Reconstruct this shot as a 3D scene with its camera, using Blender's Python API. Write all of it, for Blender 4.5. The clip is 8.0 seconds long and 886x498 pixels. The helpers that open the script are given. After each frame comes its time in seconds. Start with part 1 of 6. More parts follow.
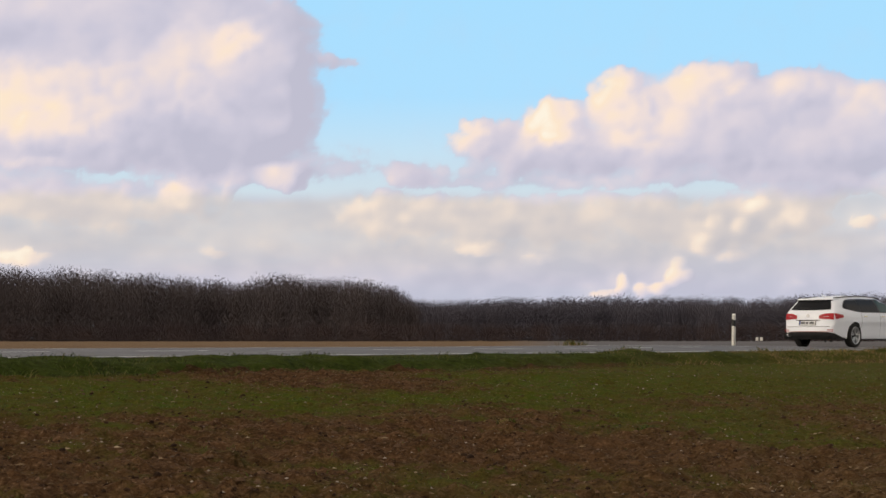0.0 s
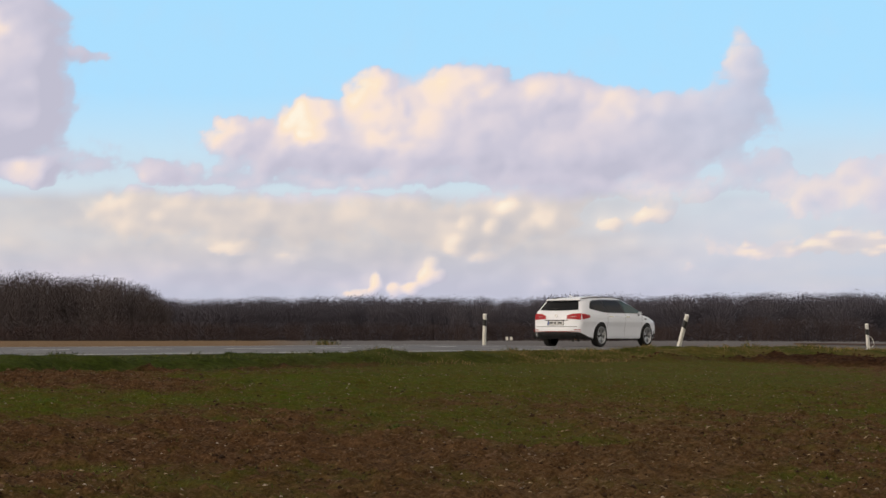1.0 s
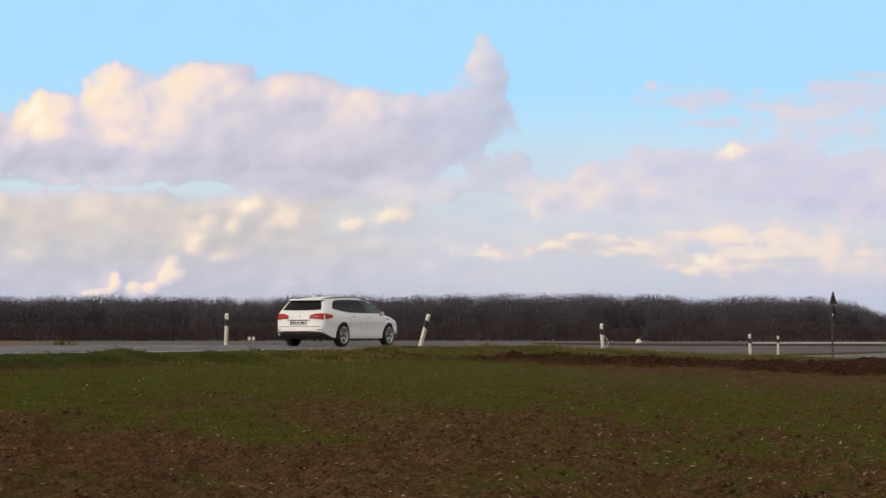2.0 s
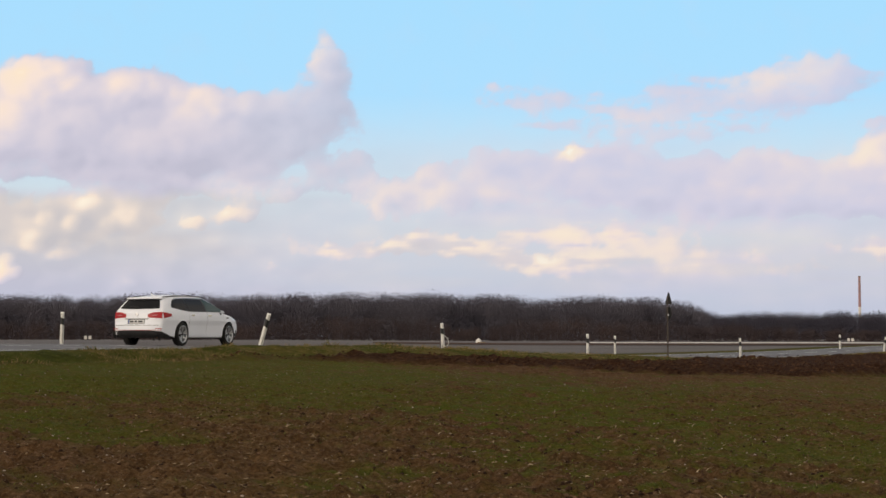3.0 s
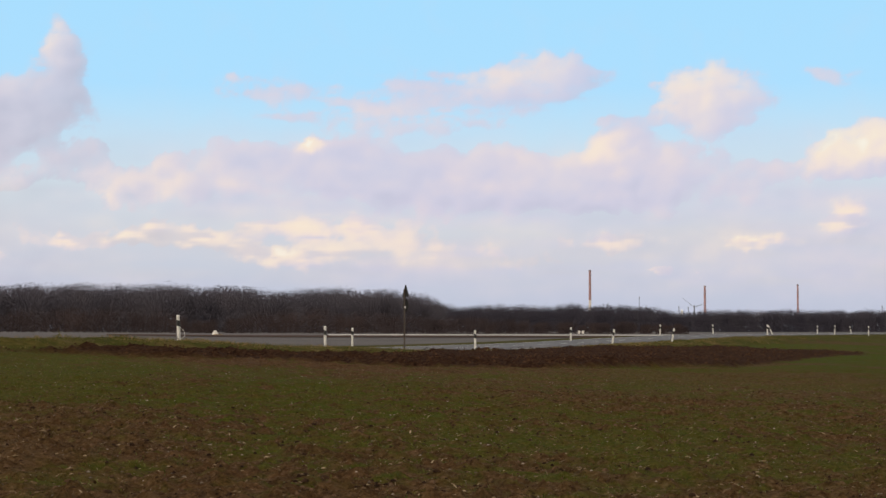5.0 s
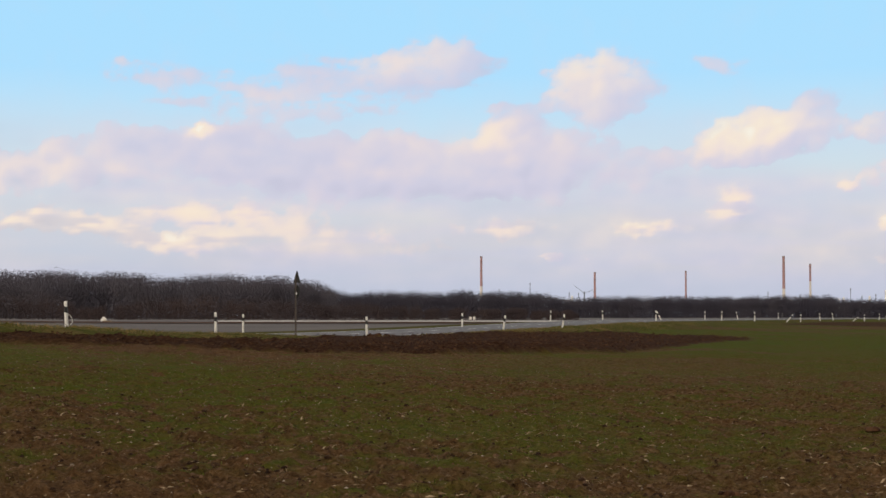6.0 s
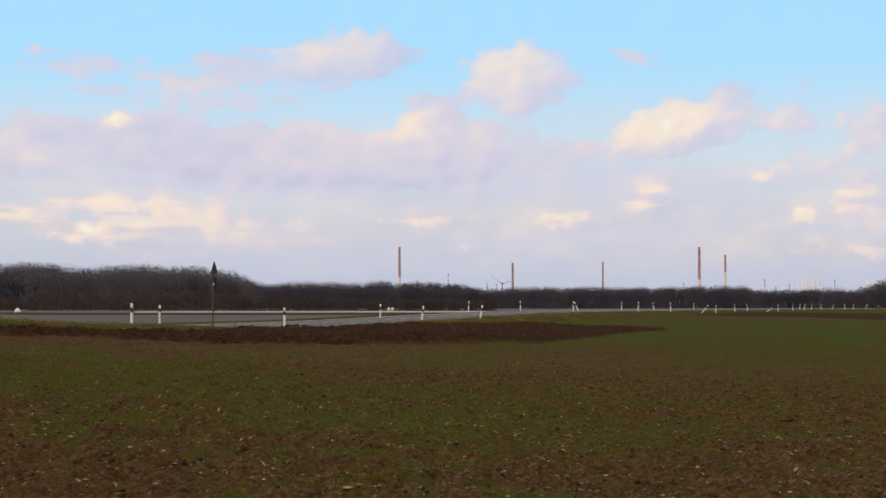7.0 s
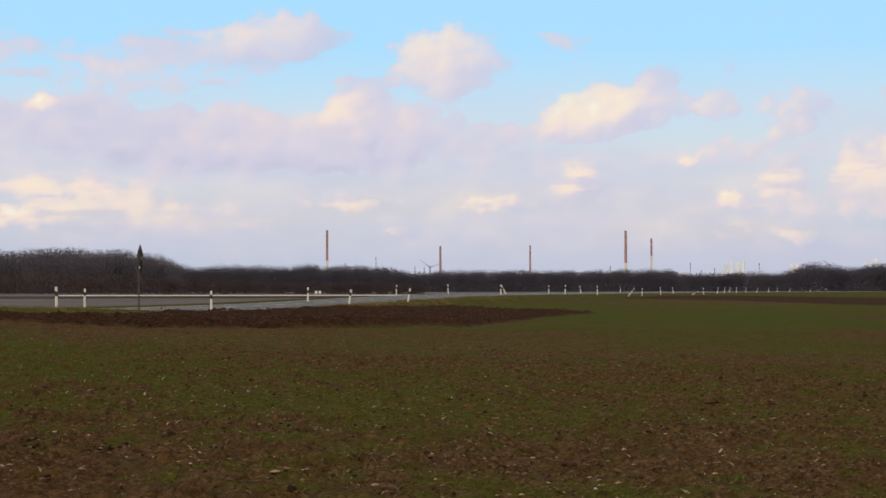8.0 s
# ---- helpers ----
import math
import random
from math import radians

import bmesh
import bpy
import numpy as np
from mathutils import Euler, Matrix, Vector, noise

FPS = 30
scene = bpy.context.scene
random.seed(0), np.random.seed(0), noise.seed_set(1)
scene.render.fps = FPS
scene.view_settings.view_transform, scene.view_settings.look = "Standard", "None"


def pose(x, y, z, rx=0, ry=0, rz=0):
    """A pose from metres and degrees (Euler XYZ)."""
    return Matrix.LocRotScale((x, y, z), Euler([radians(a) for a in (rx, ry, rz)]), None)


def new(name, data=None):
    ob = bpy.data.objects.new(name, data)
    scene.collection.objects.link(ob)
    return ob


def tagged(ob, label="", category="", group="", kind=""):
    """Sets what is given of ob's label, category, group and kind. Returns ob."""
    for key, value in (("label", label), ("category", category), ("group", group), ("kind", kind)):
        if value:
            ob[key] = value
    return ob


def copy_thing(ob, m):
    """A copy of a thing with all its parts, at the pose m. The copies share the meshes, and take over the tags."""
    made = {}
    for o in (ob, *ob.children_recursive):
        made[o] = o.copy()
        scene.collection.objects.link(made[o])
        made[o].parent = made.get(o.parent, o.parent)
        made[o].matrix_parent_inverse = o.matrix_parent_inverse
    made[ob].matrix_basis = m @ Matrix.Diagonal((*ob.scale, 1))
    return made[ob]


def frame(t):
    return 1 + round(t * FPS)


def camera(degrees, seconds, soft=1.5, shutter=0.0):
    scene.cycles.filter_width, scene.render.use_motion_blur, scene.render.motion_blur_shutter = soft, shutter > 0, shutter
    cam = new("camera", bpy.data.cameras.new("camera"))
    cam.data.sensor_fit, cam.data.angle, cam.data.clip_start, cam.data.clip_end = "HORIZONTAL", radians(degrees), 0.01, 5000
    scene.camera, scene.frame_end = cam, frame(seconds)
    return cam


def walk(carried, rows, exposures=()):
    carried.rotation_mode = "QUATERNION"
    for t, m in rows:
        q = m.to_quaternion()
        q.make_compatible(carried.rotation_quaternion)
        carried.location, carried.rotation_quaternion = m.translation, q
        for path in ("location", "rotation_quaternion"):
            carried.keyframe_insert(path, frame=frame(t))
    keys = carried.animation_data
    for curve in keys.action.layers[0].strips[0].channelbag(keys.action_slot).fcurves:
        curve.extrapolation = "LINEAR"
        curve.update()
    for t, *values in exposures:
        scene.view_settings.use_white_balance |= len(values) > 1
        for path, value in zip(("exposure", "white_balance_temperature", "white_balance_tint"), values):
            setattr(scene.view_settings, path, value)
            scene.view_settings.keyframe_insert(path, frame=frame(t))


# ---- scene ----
# ---------------------------------------------------------------- camera
# One standing place at the edge of the field; the camera only pans and tilts.
EYE = 1.30
cam = camera(30.0, 8.0, soft=1.5)
PAN = [
    (0.0, 0.000, 3.130, -0.011), (0.5, -3.982, 3.155, -0.028), (1.0, -8.523, 3.114, 0.006),
    (1.5, -12.892, 3.110, -0.046), (2.0, -17.416, 3.107, -0.060), (2.2, -18.62, 3.105, -0.041),
    (3.3, -24.37, 3.065, 0.060), (3.5, -25.275, 3.052, 0.085), (4.0, -27.563, 3.029, 0.100),
    (4.5, -29.679, 2.967, 0.082), (5.0, -31.980, 2.818, 0.069), (5.2, -32.850, 2.739, 0.065),
    (6.3, -36.640, 2.207, 0.000), (6.5, -37.213, 2.137, 0.000), (7.0, -38.568, 2.021, -0.023),
    (7.5, -39.802, 1.813, -0.020), (8.0, -41.072, 1.445, -0.056),
]
walk(cam, [(t, pose(0, 0, EYE, 90 + pitch, 0, yaw) @ pose(0, 0, 0, 0, 0, roll)) for t, yaw, pitch, roll in PAN])

# ---------------------------------------------------------------- light
SUN_AZ, SUN_EL = -112.0, 13.0          # compass angle right of +Y, and height
sun = new("sun", bpy.data.lights.new("sun", "SUN"))
sun.data.energy, sun.data.angle, sun.data.color = 1.1, radians(11.0), (1.0, 0.86, 0.70)
_s = Vector((math.sin(radians(SUN_AZ)) * math.cos(radians(SUN_EL)), math.cos(radians(SUN_AZ)) * math.cos(radians(SUN_EL)), math.sin(radians(SUN_EL))))
sun.matrix_basis = Matrix.Translation(_s * 100) @ _s.to_track_quat("Z", "Y").to_matrix().to_4x4()

world = bpy.data.worlds.new("sky")
scene.world = world
world.use_nodes = True
wn = world.node_tree.nodes
wl = world.node_tree.links
wn.clear()
w_out = wn.new("ShaderNodeOutputWorld")
w_bg = wn.new("ShaderNodeBackground")
w_sky = wn.new("ShaderNodeTexSky")
w_sky.sky_type, w_sky.sun_disc = "NISHITA", False
w_sky.sun_elevation, w_sky.sun_rotation = radians(SUN_EL), radians(SUN_AZ)
w_co = wn.new("ShaderNodeTexCoord")
w_no = wn.new("ShaderNodeTexNoise")
w_no.inputs["Scale"].default_value, w_no.inputs["Detail"].default_value = 2.2, 6.0
w_rp = wn.new("ShaderNodeValToRGB")
w_rp.color_ramp.elements[0].position, w_rp.color_ramp.elements[1].position = 0.30, 0.55
w_mx = wn.new("ShaderNodeMix")
w_mx.data_type = "RGBA"
w_mx.inputs["B"].default_value = (7.3, 6.4, 5.5, 1)
wl.new(w_co.outputs["Generated"], w_no.inputs["Vector"])
wl.new(w_no.outputs["Fac"], w_rp.inputs["Fac"])
wl.new(w_rp.outputs["Color"], w_mx.inputs["Factor"])
wl.new(w_sky.outputs["Color"], w_mx.inputs["A"])
wl.new(w_mx.outputs["Result"], w_bg.inputs["Color"])
w_bg.inputs["Strength"].default_value = 0.118
wl.new(w_bg.outputs["Background"], w_out.inputs["Surface"])


# ---------------------------------------------------------------- numbers
def lattice(ix, iy, seed):
    h = (ix.astype(np.int64) * 374761393 + iy.astype(np.int64) * 668265263 + seed * 1442695041) & 0x7FFFFFFF
    h = ((h ^ (h >> 13)) * 1274126177) & 0x7FFFFFFF
    h = (h ^ (h >> 16)) & 0xFFFF
    return h / 65535.0


def vnoise(x, y, seed=0):
    """Smooth value noise, 0 to 1."""
    x, y = np.asarray(x, float), np.asarray(y, float)
    ix, iy = np.floor(x), np.floor(y)
    fx, fy = x - ix, y - iy
    fx, fy = fx * fx * (3 - 2 * fx), fy * fy * (3 - 2 * fy)
    a, b = lattice(ix, iy, seed), lattice(ix + 1, iy, seed)
    c, d = lattice(ix, iy + 1, seed), lattice(ix + 1, iy + 1, seed)
    return (a * (1 - fx) + b * fx) * (1 - fy) + (c * (1 - fx) + d * fx) * fy


def fbm(x, y, seed=0, octaves=4, gain=0.5):
    total, amp, norm = 0.0, 1.0, 0.0
    for k in range(octaves):
        total = total + amp * vnoise(x * 2 ** k, y * 2 ** k, seed + 17 * k)
        norm += amp
        amp *= gain
    return total / norm


def sstep(a, b, x):
    t = np.clip((np.asarray(x, float) - a) / (b - a), 0, 1)
    return t * t * (3 - 2 * t)


def at(az, dist):
    """Plan position from the compass angle right of +Y and the distance."""
    return dist * math.sin(radians(az)), dist * math.cos(radians(az))


# ---------------------------------------------------------------- materials
def material(name, colors, rough=0.8, metal=0.0, scale=8.0, bump=0.0, bump_scale=40.0, spec=0.3, coat=0.0, rand=0.0):
    """Principled material whose colour runs through the given colours by two scales of noise."""
    m = bpy.data.materials.new(name)
    m.use_nodes = True
    n, l = m.node_tree.nodes, m.node_tree.links
    b = n["Principled BSDF"]
    b.inputs["Roughness"].default_value, b.inputs["Metallic"].default_value = rough, metal
    b.inputs["Specular IOR Level"].default_value, b.inputs["Coat Weight"].default_value = spec, coat
    co = n.new("ShaderNodeTexCoord")
    no = n.new("ShaderNodeTexNoise")
    no.inputs["Scale"].default_value, no.inputs["Detail"].default_value = scale, 5.0
    l.new(co.outputs["Object"], no.inputs["Vector"])
    fac = no.outputs["Fac"]
    if rand:
        info = n.new("ShaderNodeNewGeometry")
        mm = n.new("ShaderNodeMath")
        mm.operation = "MULTIPLY_ADD"
        mm.inputs[1].default_value = rand
        l.new(info.outputs["Random Per Island"], mm.inputs[0])
        l.new(fac, mm.inputs[2])
        sub = n.new("ShaderNodeMath")
        sub.operation = "SUBTRACT"
        sub.inputs[1].default_value = rand / 2
        l.new(mm.outputs[0], sub.inputs[0])
        fac = sub.outputs[0]
    rp = n.new("ShaderNodeValToRGB")
    el = rp.color_ramp.elements
    el[0].position, el[1].position = 0.3, 0.7
    while len(el) < len(colors):
        el.new(0.5)
    for k, c in enumerate(colors):
        el[k].position = 0.3 + 0.4 * k / max(1, len(colors) - 1)
        el[k].color = (*c, 1)
    l.new(fac, rp.inputs["Fac"])
    l.new(rp.outputs["Color"], b.inputs["Base Color"])
    if bump:
        n2 = n.new("ShaderNodeTexNoise")
        n2.inputs["Scale"].default_value, n2.inputs["Detail"].default_value = bump_scale, 6.0
        l.new(co.outputs["Object"], n2.inputs["Vector"])
        bp = n.new("ShaderNodeBump")
        bp.inputs["Strength"].default_value, bp.inputs["Distance"].default_value = bump, 0.05
        l.new(n2.outputs["Fac"], bp.inputs["Height"])
        l.new(bp.outputs["Normal"], b.inputs["Normal"])
    return m


M_ASPHALT = material("asphalt", [(0.085, 0.087, 0.098), (0.115, 0.117, 0.130), (0.15, 0.152, 0.165)], 0.66, 0, 0.7, 0.2, 60, 0.16)
M_PAINT_LINE = material("road paint", [(0.55, 0.55, 0.52), (0.75, 0.75, 0.72)], 0.6, 0, 4)
M_WHITE_PAINT = material("car paint white", [(0.82, 0.85, 0.91), (0.85, 0.88, 0.94)], 0.40, 0, 1.0, 0, 1, 0.35, 0.08)
M_GLASS_DARK = material("tinted glass", [(0.008, 0.009, 0.011), (0.012, 0.013, 0.015)], 0.05, 0, 1.0, 0, 1, 0.09)
M_GLASS_GREEN = material("green tinted glass", [(0.035, 0.068, 0.068), (0.06, 0.10, 0.10)], 0.05, 0, 1.0, 0, 1, 0.15)
M_TRIM = material("black plastic trim", [(0.012, 0.012, 0.013), (0.022, 0.022, 0.023)], 0.45, 0, 6)
M_TYRE = material("tyre rubber", [(0.012, 0.012, 0.012), (0.022, 0.021, 0.02)], 0.85, 0, 20)
M_ALLOY = material("alloy wheel", [(0.44, 0.44, 0.46), (0.58, 0.58, 0.60)], 0.30, 0.8, 6)
M_DARK_METAL = material("dark wheel metal", [(0.02, 0.02, 0.02), (0.04, 0.04, 0.04)], 0.5, 0.5, 6)
M_CHROME = material("chrome", [(0.75, 0.75, 0.76), (0.82, 0.82, 0.83)], 0.12, 1.0, 3)
M_RED_LAMP = material("red tail lamp", [(0.30, 0.008, 0.014), (0.42, 0.014, 0.022)], 0.4, 0, 9, 0, 1, 0.3)
M_LAMP_CLEAR = material("clear lamp", [(0.45, 0.47, 0.5), (0.6, 0.62, 0.65)], 0.1, 0.2, 9)
M_PLATE = material("number plate", [(0.60, 0.61, 0.62), (0.68, 0.69, 0.70)], 0.4, 0, 9)
M_PLATE_BLUE = material("plate blue strip", [(0.02, 0.06, 0.3), (0.03, 0.08, 0.36)], 0.4, 0, 9)
M_POST = material("post white plastic", [(0.62, 0.61, 0.57), (0.76, 0.75, 0.71)], 0.5, 0, 5, 0.1, 30)
M_POST_BLACK = material("post black band", [(0.012, 0.012, 0.013), (0.025, 0.025, 0.025)], 0.5, 0, 8)
M_REFLECTOR = material("post reflector", [(0.55, 0.56, 0.58), (0.7, 0.7, 0.7)], 0.2, 0.3, 20)
M_GALV = material("galvanised steel", [(0.050, 0.040, 0.034), (0.085, 0.07, 0.06)], 0.6, 0.2, 10)
M_SIGN_BACK = material("sign back grey", [(0.020, 0.020, 0.021), (0.035, 0.034, 0.034)], 0.6, 0.1, 4)
# Red paled towards pink: distance haze put into the band colour.
M_CHIM_RED = material("hazed chimney red", [(0.35, 0.20, 0.20), (0.43, 0.27, 0.27)], 0.8, 0, 0.1)
M_CHIM_WHITE = material("chimney pale concrete", [(0.62, 0.58, 0.53), (0.74, 0.70, 0.66)], 0.8, 0, 0.1)
M_CHIM_DARK = material("chimney dark concrete", [(0.24, 0.20, 0.19), (0.31, 0.26, 0.24)], 0.8, 0, 0.1)
M_TANK = material("tank white metal", [(0.80, 0.80, 0.78), (0.88, 0.88, 0.86)], 0.5, 0.0, 0.1)
M_STEEL_FAR = material("steel lattice", [(0.16, 0.17, 0.19), (0.24, 0.25, 0.27)], 0.6, 0.4, 0.2)
# Bark greyed and blued a little to stand for distance haze.
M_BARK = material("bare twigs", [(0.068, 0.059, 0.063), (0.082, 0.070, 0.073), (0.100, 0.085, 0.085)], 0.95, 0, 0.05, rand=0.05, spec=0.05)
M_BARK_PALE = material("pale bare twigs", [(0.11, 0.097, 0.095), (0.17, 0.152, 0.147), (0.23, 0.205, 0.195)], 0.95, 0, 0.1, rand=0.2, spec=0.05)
# Blue of distance haze put into the bark colour, for the farther woods.
M_BARK_HAZED = material("blue-grey hazed twigs", [(0.066, 0.063, 0.080), (0.080, 0.075, 0.092), (0.098, 0.090, 0.104)], 0.95, 0, 0.05, rand=0.05, spec=0.05)
M_BARK_DARK_HAZED = material("dark slate hazed twigs", [(0.046, 0.045, 0.062), (0.056, 0.053, 0.070), (0.070, 0.065, 0.080)], 0.95, 0, 0.03, rand=0.05, spec=0.05)
M_BUSH = material("brown scrub twigs", [(0.042, 0.034, 0.037), (0.054, 0.042, 0.044), (0.074, 0.054, 0.051)], 0.95, 0, 0.06, rand=0.08, spec=0.05)
M_TRUNK = material("tree bark", [(0.05, 0.042, 0.036), (0.09, 0.078, 0.068)], 0.95, 0, 1.0, spec=0.05)
M_SOIL = material("soil clod", [(0.022, 0.012, 0.007), (0.052, 0.029, 0.016), (0.125, 0.076, 0.045)], 0.95, 0, 14, rand=0.6, spec=0.1)
M_PLOUGH = material("turned soil clod", [(0.022, 0.010, 0.005), (0.044, 0.020, 0.010), (0.085, 0.043, 0.022)], 0.95, 0, 9, rand=0.6, spec=0.1)
M_STONE = material("pale stone", [(0.11, 0.08, 0.055), (0.19, 0.15, 0.11), (0.36, 0.30, 0.24)], 0.8, 0, 5, rand=0.6)
M_STRAW = material("dry straw", [(0.11, 0.066, 0.030), (0.17, 0.115, 0.058), (0.34, 0.26, 0.16)], 0.9, 0, 5, rand=0.5)
M_BLADE = material("crop blade", [(0.026, 0.038, 0.004), (0.064, 0.094, 0.010), (0.115, 0.130, 0.022)], 0.7, 0, 0.6, rand=0.5, spec=0.2)
M_VERGE = material("verge grass blade", [(0.040, 0.048, 0.007), (0.105, 0.122, 0.017), (0.18, 0.14, 0.042), (0.27, 0.18, 0.08)], 0.8, 0, 0.35, rand=0.7, spec=0.15)
M_LUSH = material("lush verge blade", [(0.016, 0.024, 0.004), (0.040, 0.060, 0.009), (0.075, 0.098, 0.018), (0.13, 0.12, 0.035)], 0.8, 0, 0.6, rand=0.6, spec=0.12)
M_ORANGE = material("orange paint", [(0.55, 0.24, 0.06), (0.66, 0.32, 0.10)], 0.5, 0, 2)
M_WALL_FAR = material("pale render wall", [(0.62, 0.60, 0.56), (0.74, 0.72, 0.68)], 0.8, 0, 1)
M_ROOF_FAR = material("brown roof", [(0.16, 0.09, 0.06), (0.24, 0.14, 0.09)], 0.8, 0, 1)


# ---------------------------------------------------------------- mesh helpers
def mesh_from(name, verts, faces, mat, smooth=False):
    me = bpy.data.meshes.new(name)
    me.from_pydata([tuple(v) for v in verts], [], [tuple(f) for f in faces])
    me.materials.append(mat)
    if smooth:
        me.polygons.foreach_set("use_smooth", [True] * len(me.polygons))
    me.update()
    return me


def big_mesh(name, verts, faces, mat, smooth=False):
    """A mesh from numpy arrays: verts (n, 3), faces (m, 3 or 4)."""
    me = bpy.data.meshes.new(name)
    verts, faces = np.asarray(verts, np.float32), np.asarray(faces, np.int32)
    m, k = faces.shape
    me.vertices.add(len(verts))
    me.vertices.foreach_set("co", verts.ravel())
    me.loops.add(m * k)
    me.loops.foreach_set("vertex_index", faces.ravel())
    me.polygons.add(m)
    me.polygons.foreach_set("loop_start", np.arange(0, m * k, k, dtype=np.int32))
    me.polygons.foreach_set("use_smooth", np.full(m, smooth))
    me.materials.append(mat)
    me.update(calc_edges=True)
    return me


def grid_faces(rows, cols):
    a = np.arange(rows * cols).reshape(rows, cols)
    return np.stack([a[:-1, :-1], a[:-1, 1:], a[1:, 1:], a[1:, :-1]], -1).reshape(-1, 4)


def part(name, bm_or_me, mat, parent, label=""):
    """Links a bmesh or mesh as one mesh object under a thing or part."""
    if isinstance(bm_or_me, bmesh.types.BMesh):
        me = bpy.data.meshes.new(name)
        bm_or_me.to_mesh(me)
        bm_or_me.free()
        me.materials.append(mat)
    else:
        me = bm_or_me
    ob = new(name, me)
    ob.parent = parent
    if label:
        tagged(ob, label)
    return ob


def thing(name, label, category, group="", place=None):
    ob = new(name)
    tagged(ob, label, category, group)
    if place is not None:
        ob.matrix_basis = place
    return ob


def tube(p, q, r0, r1, sides=8):
    """A tapered bar from p to q as a bmesh."""
    bm = bmesh.new()
    p, q = Vector(p), Vector(q)
    turn = (q - p).to_track_quat("Z", "Y").to_matrix().to_4x4()
    bmesh.ops.create_cone(bm, cap_ends=True, segments=sides, radius1=r0, radius2=r1, depth=(q - p).length,
                          matrix=Matrix.Translation((p + q) / 2) @ turn)
    return bm


def box(sx, sy, sz, at_=(0, 0, 0), bevel=0.0):
    bm = bmesh.new()
    bmesh.ops.create_cube(bm, size=1.0, matrix=Matrix.Translation(at_) @ Matrix.Diagonal((sx, sy, sz, 1)))
    if bevel:
        bmesh.ops.bevel(bm, geom=bm.edges[:], offset=bevel, segments=2, affect="EDGES")
    return bm


# ---------------------------------------------------------------- lie of the land
ROAD_HALF = 3.2
LINE_XY = np.array([(-130, -84.5), (-76.8, -34.9), (-18.3, 19.7), (0.7, 37.4), (11, 46.6), (27, 60), (34, 65.3), (41.7, 70.7), (61, 84.0), (77, 95), (100, 111), (135, 136), (262, 222), (440, 318), (900, 520)], float)
LINE_DROP = np.array([0.27, 0.27, 0.26, 0.25, 0.26, 0.58, 0.84, 0.96, 0.86, 0.62, 0.41, 0.36, 0.40, 0.42, 0.45])


def spline(points, per=24):
    """A smooth curve through the points (Catmull-Rom), evenly cut."""
    p = np.vstack([2 * points[0] - points[1], points, 2 * points[-1] - points[-2]])
    out = []
    for i in range(1, len(p) - 2):
        for t in np.linspace(0, 1, per, endpoint=False):
            out.append(0.5 * (2 * p[i] + (p[i + 1] - p[i - 1]) * t + (2 * p[i - 1] - 5 * p[i] + 4 * p[i + 1] - p[i + 2]) * t ** 2
                              + (3 * p[i] - p[i - 1] - 3 * p[i + 1] + p[i + 2]) * t ** 3))
    out.append(p[-2])
    return np.array(out)


ROAD = spline(np.c_[LINE_XY, EYE - LINE_DROP])          # x, y, z of the road's middle
_d = np.gradient(ROAD[:, :2], axis=0)
ROAD_DIR = _d / np.linalg.norm(_d, axis=1)[:, None]
ROAD_LEFT = np.c_[-ROAD_DIR[:, 1], ROAD_DIR[:, 0]]       # away from the camera


def road_near(x, y):
    """Signed distance from the road's middle (positive: on the camera's side) and the road's height there."""
    x, y = np.asarray(x, float).ravel(), np.asarray(y, float).ravel()
    side, height = np.empty(len(x)), np.empty(len(x))
    for s in range(0, len(x), 20000):
        dx = x[s:s + 20000, None] - ROAD[None, :, 0]
        dy = y[s:s + 20000, None] - ROAD[None, :, 1]
        i = np.argmin(dx * dx + dy * dy, axis=1)
        k = np.arange(len(i))
        side[s:s + 20000] = -(dx[k, i] * ROAD_LEFT[i, 0] + dy[k, i] * ROAD_LEFT[i, 1])
        height[s:s + 20000] = ROAD[i, 2]
    return side, height


